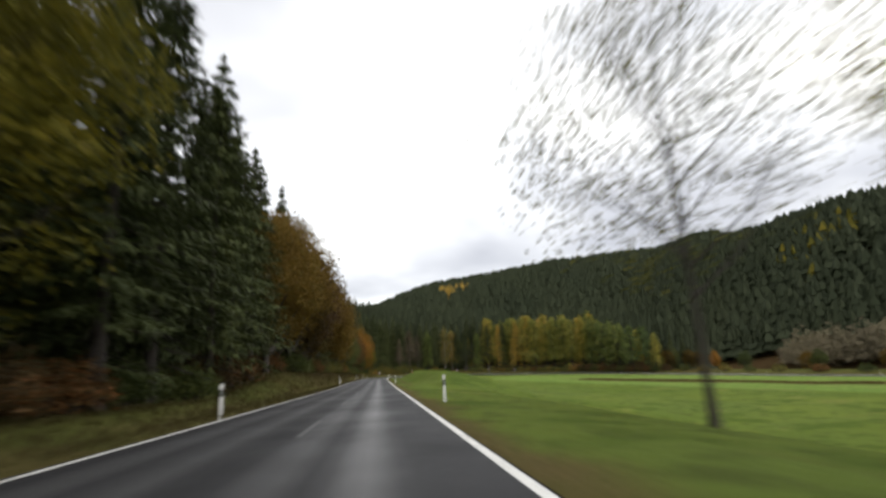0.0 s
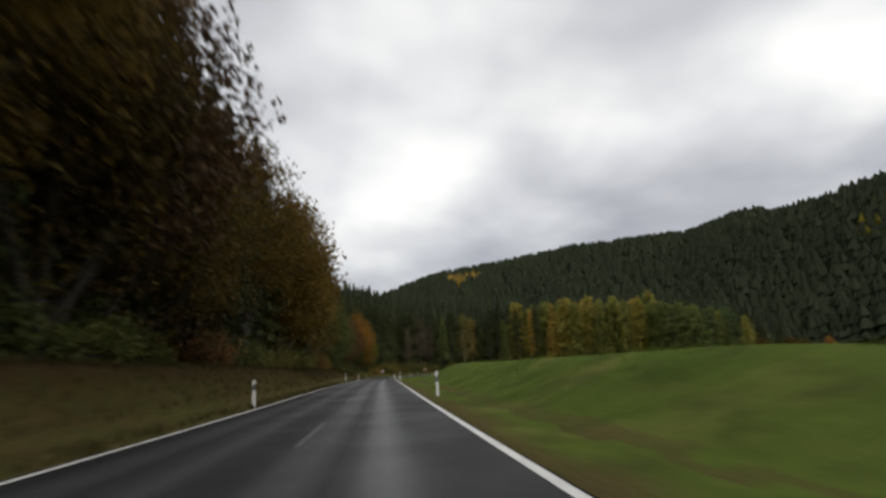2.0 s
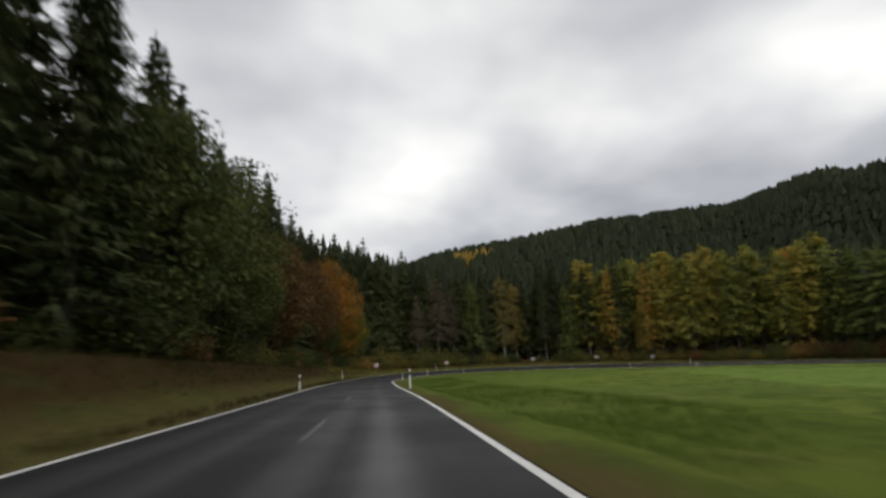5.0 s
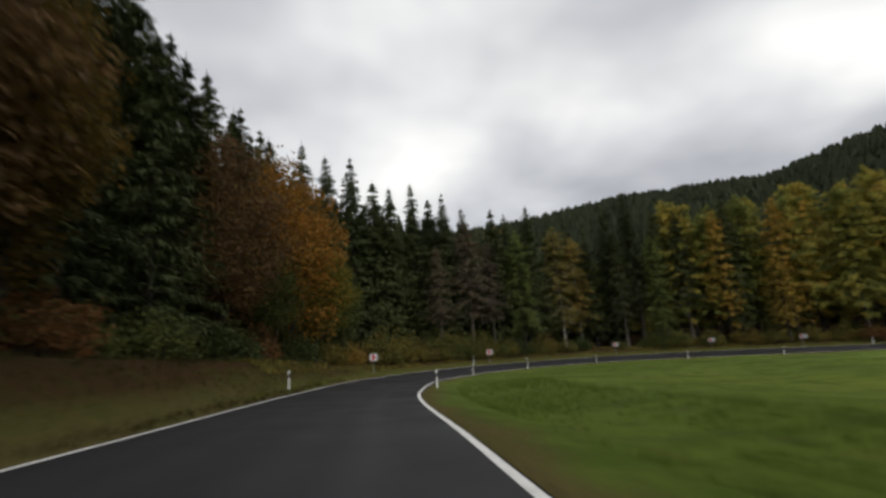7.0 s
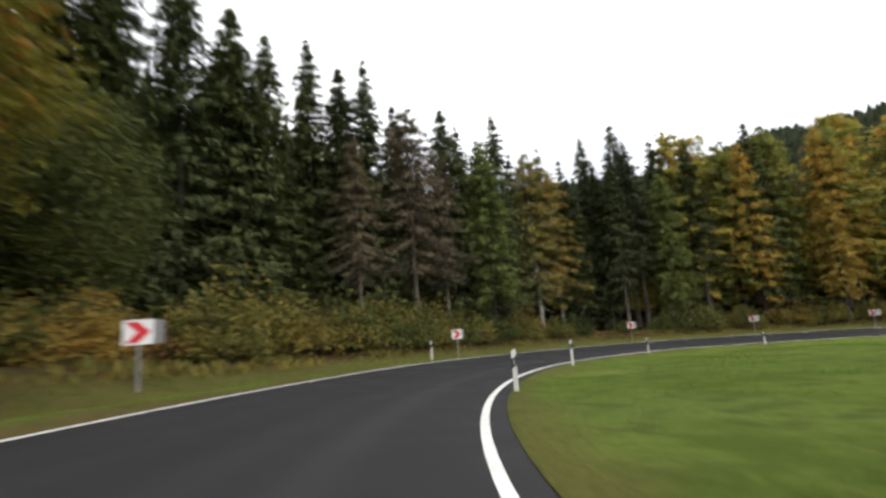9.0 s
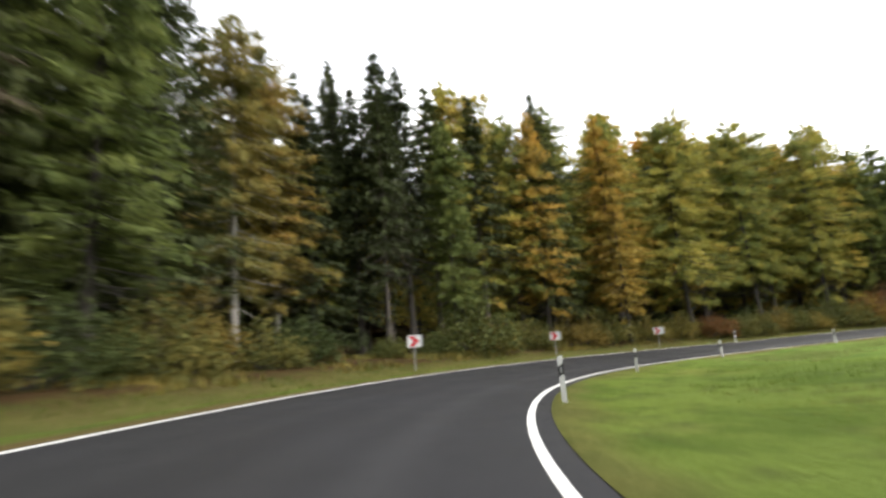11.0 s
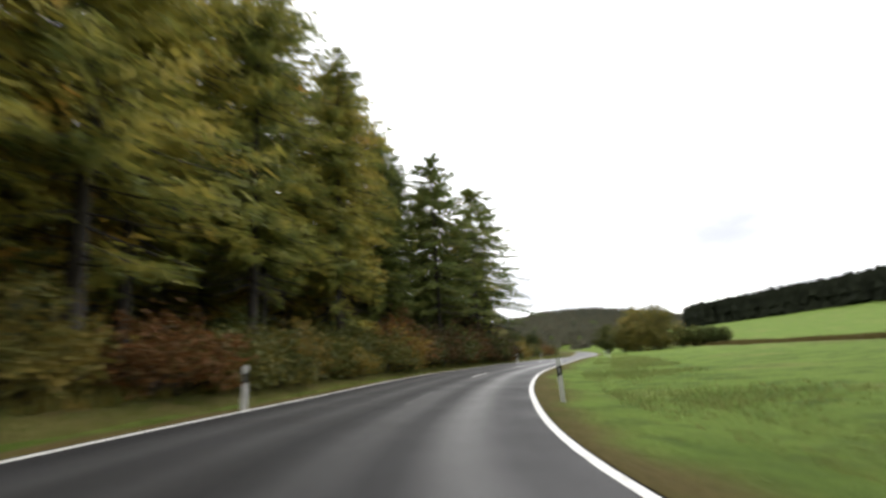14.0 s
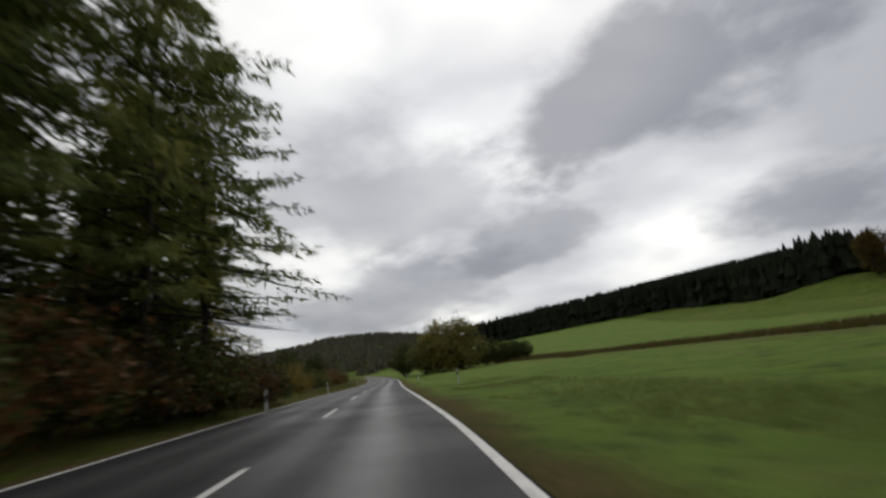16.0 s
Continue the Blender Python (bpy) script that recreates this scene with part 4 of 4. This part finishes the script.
for s, dist, key, h in ((249, 8.6, "bareleg", 21.0), (253, 7.0, "glarch", 19.0), (257, 8.6, "bareleg", 24.0), (261, 6.4, "gold", 22.6), (264.5, 9.0, "larch", 25.2),
                        (268, 6.2, "gold", 23.6), (271, 9.6, "larch", 26.2), (275, 6.2, "larch", 24.2), (279, 8.6, "larch", 26.2), (283, 6.0, "larch", 24.2),
                        (287, 8.4, "larch", 25.2), (291, 6.0, "larch", 23.2), (295, 8.2, "larch", 24.2), (299, 7.6, "glarch", 21), (303, 8.4, "glarch", 22), (306.5, 4.6, "pine", 21),
                        (308, 9.6, "glarch", 21.5), (313, 8.6, "glarch", 20), (310.5, 6.0, "pine", 20.5), (314, 2.9, "pine", 20), (319.5, 2.6, "pine", 19), (323, 6.4, "pine", 18)):
    plant_beside(key, s, dist, h)
for k in range(9):
    plant_beside("larchback", 256 + k * 5.2 + pick.uniform(-0.8, 0.8), 11.6 + pick.uniform(-0.8, 0.8), pick.uniform(23.5, 26.5))
for s, dist in ((308, 14.5), (314, 16)):
    plant_beside("back", s, dist, pick.uniform(21, 24))
for s in range(190, 322, 5):
    for d0 in (14, 19, 25):
        if s > 303:
            continue
        plant_beside("back" if s < 245 or d0 > 22 else "larchback", s + pick.uniform(-2, 2), d0 + pick.uniform(-2, 2), pick.uniform(22, 26) if s < 225 else pick.uniform(13, 17))
for s, dist, key, h in ((193, 5.6, "gbush", 2.6), (197, 6.6, "rbush", 3.4), (201, 6.2, "gbush", 3.2), (205, 6.6, "bush", 3.4), (208, 5.8, "obush", 2.4), (213, 6.0, "bush", 2.6), (215, 7.4, "bush", 5.0), (217, 5.4, "bush", 3.2), (219.5, 6.8, "gbush", 4.4), (221, 5.6, "bush", 2.4), (223.5, 7.2, "bush", 4.8), (227, 7.0, "bush", 4.2),
                        (225, 5.2, "bush", 2.8), (229, 5.6, "gbush", 3.6), (219.5, 5.0, "bush", 2.8), (222.5, 5.0, "gbush", 3.4), (224, 6.4, "bush", 3.9), (226.5, 4.8, "bush", 2.6), (228, 6.4, "bush", 4.2), (230.5, 5.2, "bush", 3.2), (233, 5.6, "gbush", 3.0), (235.5, 5.2, "bush", 2.6), (237, 6.6, "obush", 3.6), (239.5, 5.4, "bush", 2.2), (241.5, 6.0, "gbush", 2.4), (243, 6.2, "rbush", 1.3), (247, 6.0, "gbush", 1.4),
                        (250, 5.6, "gbush", 1.6), (254, 4.8, "bush", 2.6), (258, 4.4, "bush", 2.4), (262, 4.6, "obush", 2.8), (265, 4.4, "bush", 3.0), (269, 4.2, "bush", 2.4), (272, 4.4, "bush", 2.6), (275, 3.2, "rbush", 2.4), (326, 4.6, "bush", 2.8), (332, 4.2, "rbush", 2.6), (338, 4.8, "gbush", 3.0),
                        (345, 4.2, "bush", 2.8), (352, 5.0, "bush", 3.0), (360, 4.4, "gbush", 2.8), (369, 5.2, "bush", 3.2), (380, 4.8, "rbush", 3.0), (392, 5.0, "gbush", 3.4), (405, 6.0, "bush", 3.4)):
    plant_beside(key, s, dist, h)

for k in (*range(13), *range(25, 34)):
    plant_beside(pick.choice(("bush", "gbush", "bush", "rbush")), 194 + k * 2.5 + pick.uniform(-0.8, 0.8), 7.0 + pick.uniform(-0.9, 1.2), pick.uniform(1.4, 3.8) if k < 14 else pick.uniform(1.2, 2.6))
for k in range(25):
    s = 277.5 + k * 2.1
    early = s < 293
    front = pick.choice(("bush", "bush", "obush", "obush", "gbush")) if early else ("rbush" if k % 3 else "gbush")
    plant_beside(front, s, 2.9 + pick.uniform(-0.3, 0.5), pick.uniform(1.4, 3.3) + 1.0 * (not early), None)
    if k % 2:
        plant_beside(pick.choice(("bush", "gbush")) if early else "rbush", s + 1, 5.2 + pick.uniform(-0.4, 0.6), pick.uniform(2.2, 3.6), None)
plant_beside("russet", 321, 5.6, 6.0)
for s, dist in ((317, 14.5), (321, 17.5), (325, 20), (329, 23), (333, 26), (322, 24), (328, 29), (318, 21)):
    plant_beside("back", s, dist, pick.uniform(15, 17.5))
for s, dist in ((319, 7.6), (322, 9.0), (325, 10.8), (328, 12.6), (331, 14.4), (335, 16.6), (340, 19.5), (324, 13)):
    plant_beside("spruce", s, dist, pick.uniform(12, 14.5))
for s, dist, h in ((301, 13, 10), (305, 14, 10), (309, 14, 10.5), (313, 15, 10), (299, 9.5, 9.5), (303, 11, 10), (307, 10, 9.5), (311, 11.5, 9.5), (316, 12, 9)):
    plant_beside("spruce", s, dist, h)

plant("gbush", 48.4, 237.4, 4.6, None, 0)

# beyond the bend, beside the second straight
for x, y, key, h in ((156, 96, "hedgetree", 13), (155, 88, "hedgetree", 13.5), (150, 83, "darkhedge", 6.5), (148, 80.4, "darkhedge", 6), (146, 78, "darkhedge", 5.5), (144, 75.8, "darkhedge", 5.2), (142, 74, "darkhedge", 4.6), (160, 98, "darkhedge", 8), (168, 84, "darkhedge", 10), (164, 76, "darkhedge", 8), (172, 92, "darkhedge", 9), (172, 68, "darkhedge", 8), (176, 60, "darkhedge", 7), (180, 52, "darkhedge", 6.5), (44, 2, "russet", 17), (38, -5, "russet", 16), (50, -6, "farbrown", 18), (150, 150, "fargreen", 7), (165, 138, "farbrown", 8),
                     (180, 118, "fargreen", 8), (196, 104, "farbrown", 9), (214, 92, "fargreen", 9), (232, 78, "farbrown", 9), (158, 162, "farbrown", 8), (128, 183, "farbrown", 8), (140, 172, "fargreen", 7),
                     (119, 192, "farbrown", 9), (126, 196, "fargreen", 9)):
    plant(key, x, y, h)
# leafless thickets and autumn bushes beyond the far road
for x, y, key, h in ((198, 202, "thicket", 18), (205, 195, "thicket", 18), (212, 188, "thicket", 18), (219, 181, "thicket", 18), (226, 174, "thicket", 18), (233, 167, "thicket", 17), (132.6, 179, "maple", 8), (126, 186, "farbrown", 9), (118, 188, "farbrown", 9), (112, 186, "larch", 15), (108, 192, "larch", 17)):
    plant(key, x, y, h)
# thin tree on the right of the straight, close to the start
plant("barebirch", 8.6, 12.0, 14)
plant("barebirch", 10.6, 5.6, 14)


# ---- far woods, too many trees to count ----
def woods(name, label, places, heights, material, tiers=4, seed=5, slim=0.16, foot=0.10, uneven=0.05):
    rng = np.random.default_rng(seed)
    z = terrain(places[:, 0], places[:, 1])[0]
    n = len(places)
    tris = []
    for t in range(tiers):
        k = 5 if t < tiers - 1 else 4
        u0, u1 = foot + (0.9 - foot) * t / tiers, foot + (0.9 - foot) * (t + 1) / tiers + 0.10
        ph = rng.uniform(0, 6.28, n)
        for j in range(k):
            a0, a1 = ph + 2 * np.pi * j / k, ph + 2 * np.pi * (j + 1.15) / k
            r = heights * slim * (1.05 - u0) * rng.uniform(0.75, 1.3, n)
            low = z + heights * (u0 + rng.uniform(-uneven, uneven, n))
            p0 = np.stack([places[:, 0] + np.cos(a0) * r, places[:, 1] + np.sin(a0) * r, low], 1)
            p1 = np.stack([places[:, 0] + np.cos(a1) * r, places[:, 1] + np.sin(a1) * r, low + heights * 0.03], 1)
            p2 = np.stack([places[:, 0], places[:, 1], z + heights * u1], 1)
            tris.append(np.stack([p0, p1, p2], 1))
    me = tri_mesh(name, np.concatenate(tris).reshape(-1, 3), 3, material)
    return tagged(new(name, me), label, "woods", kind="stuff")


def scatter(n, x0, x1, y0, y1, keep, seed):
    rng = np.random.default_rng(seed)
    p = np.stack([rng.uniform(x0, x1, n), rng.uniform(y0, y1, n)], 1)
    return p[keep(p[:, 0], p[:, 1])]


def on_ridge(x, y):
    h = forest_hill(x, y)
    z, run, out, left = terrain(x, y)
    return ((h > 9) & (out > 55)) | ((left > 0.5) & (run > 290) & (run < 520) & (out > 98) & (out < 260))


pl = scatter(52000, -200, 640, 60, 720, on_ridge, 3)
way = np.array([60.0, 120.0]) - pl
near = pl + way / np.linalg.norm(way, axis=1)[:, None] * 24
pl = pl[terrain(near[:, 0], near[:, 1])[0] < terrain(pl[:, 0], pl[:, 1])[0] + 2.5]
hs = np.random.default_rng(4).uniform(12.5, 19, len(pl))
woods("hillside_forest", "dense dark spruce forest covering the hill beyond the valley", pl, hs, FAR_SPRUCE, 3, 5, 0.32, 0.16, 0.03)
pl = scatter(34, 62, 92, 466, 486, lambda x, y: x > 0, 8)
woods("autumn_grove", "small patch of orange larches high on the forested hill", pl, np.full(len(pl), 19.0), GOLD_LARCH, 3, 9, 0.2)
pl = scatter(26, 240, 282, 232, 268, lambda x, y: x > 0, 18)
woods("olive_grove", "patch of olive-yellow autumn trees on the forested hill", pl, np.full(len(pl), 17.0), OLIVE, 3, 19, 0.30)


def valley_edge(x, y):
    z, run, out, left = terrain(x, y)
    return (left > 0.5) & (out > 26) & (out < 90) & (run > -60) & (run < 330)


pl = scatter(9000, -110, 200, -60, 330, valley_edge, 13)
woods("forest_interior", "dark spruce wood behind the roadside trees", pl, np.random.default_rng(6).uniform(18, 25, len(pl)), FAR_SPRUCE, 5, 15, 0.15)

EDGE = [(300, -150), (262, -118), (180, -112), (126, -98), (92, -52), (66, -14), (44, -30), (30, -120)]


def right_wood(x, y):
    inside = np.zeros_like(x, bool)
    poly = EDGE + [(10, -330), (300, -330)]
    for (ax, ay), (bx, by) in zip(poly, poly[1:] + poly[:1]):
        cross = ((ay > y) != (by > y)) & (x < (bx - ax) * (y - ay) / (by - ay + 1e-9) + ax)
        inside ^= cross
    return inside


pl = scatter(10000, 10, 300, -330, 0, right_wood, 23)
woods("far_spruce_wood", "spruce wood along the top of the sloping meadow, backlit shade in its colour", pl, np.random.default_rng(16).uniform(15.5, 20, len(pl)), BACKLIT_WOOD, 3, 25, 0.18, 0.06, 0.10)
pl = scatter(9000, 380, 1350, -900, 200, lambda x, y: terrain(x, y)[0] > 2, 33)
woods("distant_hill_woods", "brown and green woods on distant hills, haze put into their colour", pl, np.random.default_rng(26).uniform(12, 18, len(pl)), FARWOOD, 3, 35, 0.35)
pl = scatter(900, 325, 440, -190, 10, lambda x, y: terrain(x, y)[2] > 9, 53)
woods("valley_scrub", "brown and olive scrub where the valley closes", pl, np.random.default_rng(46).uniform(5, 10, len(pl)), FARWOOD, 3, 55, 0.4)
pl = scatter(5000, 170, 420, 60, 260, lambda x, y: (y < 112) & (terrain(x, y)[2] > 28) & (forest_hill(x, y) <= 9), 43)
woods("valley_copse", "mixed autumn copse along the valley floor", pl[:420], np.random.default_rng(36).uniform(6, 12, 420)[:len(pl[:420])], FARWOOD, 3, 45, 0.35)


# ---- grass tufts along the road ----
def tufts(name, label, n, s0, s1, d0, d1, left, h0, h1, material, seed, patch=0.0, broad=0.10):
    rng = np.random.default_rng(seed)
    s = rng.uniform(s0, s1, n)
    d = d0 + (d1 - d0) * rng.random(n) ** 1.4
    x, y, _ = road_point(s, -WIDTH - d if left else d)
    if patch:
        lump = np.sin(x * 0.61 + 1.7 * np.sin(y * 0.37)) + np.sin(y * 0.53 + 1.9 * np.sin(x * 0.29 + 1)) + rng.normal(0, 0.7, n)
        x, y = x[lump > patch], y[lump > patch]
        n = len(x)
    z = terrain(x, y)[0]
    out = []
    for b in range(4):
        a, h = rng.uniform(0, 6.28, n), rng.uniform(h0, h1, n)
        bx, by = x + rng.normal(0, 0.10, n), y + rng.normal(0, 0.10, n)
        w = h * broad
        lean = h * rng.uniform(0.2, 0.7, n)
        p0 = np.stack([bx - np.sin(a) * w, by + np.cos(a) * w, z - 0.03], 1)
        p1 = np.stack([bx + np.sin(a) * w, by - np.cos(a) * w, z - 0.03], 1)
        p2 = np.stack([bx + np.cos(a) * lean, by + np.sin(a) * lean, z + h], 1)
        out.append(np.stack([p0, p1, p2], 1))
    tagged(new(name, tri_mesh(name, np.concatenate(out).reshape(-1, 3), 3, material)), label, "grass", kind="stuff")


tufts("verge_grass", "short grass on the inner road margin", 14000, -5, 400, 0.6, 7, False, 0.03, 0.10, GRASSB, 51)
tufts("dry_grass", "dry brownish grass on the road margin", 9000, -5, 400, 0.35, 1.9, False, 0.03, 0.10, DRYGRASS, 52)
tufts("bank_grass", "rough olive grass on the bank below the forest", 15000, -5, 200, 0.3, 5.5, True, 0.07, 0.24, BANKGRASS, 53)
tufts("outer_grass", "green grass between road and bushes", 12000, 185, 400, 0.65, 3.0, True, 0.05, 0.17, GRASSB, 54)
tufts("undergrowth", "low brown and green undergrowth below the roadside trees", 14000, 192, 345, 2.6, 8.5, True, 0.06, 0.34, SHRUB, 59, 0.1, 0.22)
tufts("hedge_grass", "tall brown grass along a ditch through the meadow", 6000, 318, 470, 30, 40, False, 0.25, 0.65, DRYGRASS, 55)
tufts("rank_weeds", "low patchy green weeds beside the road in the meadow", 20000, 256, 330, 2.2, 7.5, False, 0.05, 0.16, WEED, 56, 0.5, 0.17)
tufts("ditch_grass", "taller dark green grass in the shallow ditch beside the meadow", 12000, 122, 200, 2.0, 8.0, False, 0.08, 0.22, DITCHG, 58, -0.7)
tufts("meadow_grass", "longer grass in patches of the meadow", 26000, 40, 262, 1.4, 16, False, 0.04, 0.13, MEADOWG, 57, 0.35)


# ---- delineator posts ----
def delineator():
    root = tagged(new("delineator_post"), "white plastic roadside delineator post with slanted black band", "post", "delineator posts")
    prof = [(-0.06, -0.035), (0.06, -0.035), (0.055, 0.02), (0.02, 0.06), (-0.02, 0.06), (-0.055, 0.02)]

    def shell(grow, z0, z1, slant0, slant1, cap):
        bm = bmesh.new()
        lo = [bm.verts.new((x * grow, y * grow, z0 + slant0 * x)) for x, y in prof]
        hi = [bm.verts.new((x * grow, y * grow, z1 + slant1 * x)) for x, y in prof]
        for i in range(6):
            bm.faces.new((lo[i], lo[(i + 1) % 6], hi[(i + 1) % 6], hi[i]))
        if cap:
            bm.faces.new(hi)
            bm.faces.new(lo[::-1])
            bmesh.ops.bevel(bm, geom=[ed for ed in bm.edges if all(v in hi for v in ed.verts)], offset=0.012, segments=2, affect="EDGES")
        me = bpy.data.meshes.new("post")
        bm.to_mesh(me)
        bm.free()
        return me

    me = shell(1.0, -0.3, 1.07, 0, 0.35, True)
    me.materials.append(POSTWHITE)
    body = part("post", me, root)
    me = shell(1.04, 0.64, 0.88, 0.6, 0.6, False)
    me.materials.append(POSTBLACK)
    band = part("black_band", me, root, "slanted black band")
    for sgn, w in ((-1, 0.022), (1, 0.022)):
        bm = bmesh.new()
        bmesh.ops.create_cube(bm, size=1.0, matrix=Matrix.Translation((0, -0.040 if sgn < 0 else 0.066, 0.76)) @ Matrix.Diagonal((0.045, 0.008, 0.13, 1)))
        bmesh.ops.bevel(bm, geom=bm.edges[:], offset=0.003, affect="EDGES")
        me = bpy.data.meshes.new("reflector")
        bm.to_mesh(me)
        bm.free()
        me.materials.append(REFLECT)
        part("reflector", me, root, "grey reflector")
    return root


first_post = None
LIFT = {(2.8, 156.3): 0.34, (17.36, 215.84): 0.22}
for x, y in ((2.73, 20.3), (2.46, 71.6), (2.52, 117), (2.8, 156.3), (4.19, 191.7), (9.36, 206.85), (17.36, 215.84), (28.9, 223.2), (43.1, 225.05), (55.62, 222.56), (66.65, 215.75),
             (101.0, 174.0), (126, 146), (145, 125), (-5.66, 19.2), (-5.4, 72.1), (-5.2, 124.3), (-4.8, 156.9), (-4.25, 192.4), (12.95, 223.9), (70.1, 222.7), (98.75, 191.0), (124, 165), (152, 132)):
    i = int(np.argmin((RV[:, 0] - x) ** 2 + (RV[:, 1] - y) ** 2))
    m = pose(x, y, ground_z(x, y) + LIFT.get((x, y), 0.05), pick.uniform(-1.5, 1.5), pick.uniform(-2, 2), math.degrees(math.atan2(-RT[i, 0], RT[i, 1])))
    if first_post is None:
        first_post = delineator()
        first_post.matrix_basis = m
    else:
        copy_thing(first_post, m)


# ---- bend signs ----
def bend_sign():
    root = tagged(new("bend_sign"), "white bend marker sign with red arrow on steel post", "road sign", "bend marker signs")
    tv, tf = [], []
    tube(tv, tf, ((0, 0.03, -0.4), (0, 0.03, 0.6), (0, 0.03, 1.80)), (0.038, 0.038, 0.038), 10)
    part("sign_post", mesh_from("sign_post", tv, tf, ZINC, True), root, "galvanised steel post")

    def plate(name, w, h, t, m, mat):
        bm = bmesh.new()
        bmesh.ops.create_cube(bm, size=1.0, matrix=m @ Matrix.Diagonal((w, t, h, 1)))
        bmesh.ops.bevel(bm, geom=bm.edges[:], offset=0.006, affect="EDGES")
        me = bpy.data.meshes.new(name)
        bm.to_mesh(me)
        bm.free()
        me.materials.append(mat)
        return me

    panel = part("sign_panel", plate("sign_panel", 0.66, 0.62, 0.02, Matrix.Translation((0, -0.02, 1.5)), SIGNWHITE), root)
    turn2 = Matrix.Translation((0.37, 0.25, 1.5)) @ Matrix.Rotation(radians(68), 4, "Z")
    part("side_panel", plate("side_panel", 0.58, 0.60, 0.02, turn2, ZINC), root, "grey back of a second angled panel")
    bm = bmesh.new()
    shape = [(-0.27, 0.26), (0.0, 0.26), (0.26, 0.0), (0.0, -0.26), (-0.27, -0.26), (-0.02, 0.0)]
    lo = [bm.verts.new((x, -0.034, 1.5 + z)) for x, z in shape]
    hi = [bm.verts.new((x, -0.030, 1.5 + z)) for x, z in shape]
    bm.faces.new(lo)
    for i in range(6):
        bm.faces.new((lo[i], lo[(i + 1) % 6], hi[(i + 1) % 6], hi[i]))
    bmesh.ops.recalc_face_normals(bm, faces=bm.faces[:])
    me = bpy.data.meshes.new("arrow")
    bm.to_mesh(me)
    bm.free()
    me.materials.append(SIGNRED)
    part("arrow", me, panel, "red arrow pointing round the bend")
    return root


first_sign = None
for x, y, s in SIGNS:
    ex, ey, _ = road_point(s, -1.6)
    m = pose(x, y, ground_z(x, y), 0, 0, math.degrees(math.atan2(y - ey, x - ex)) - 90)
    if first_sign is None:
        first_sign = bend_sign()
        first_sign.matrix_basis = m
    else:
        copy_thing(first_sign, m)
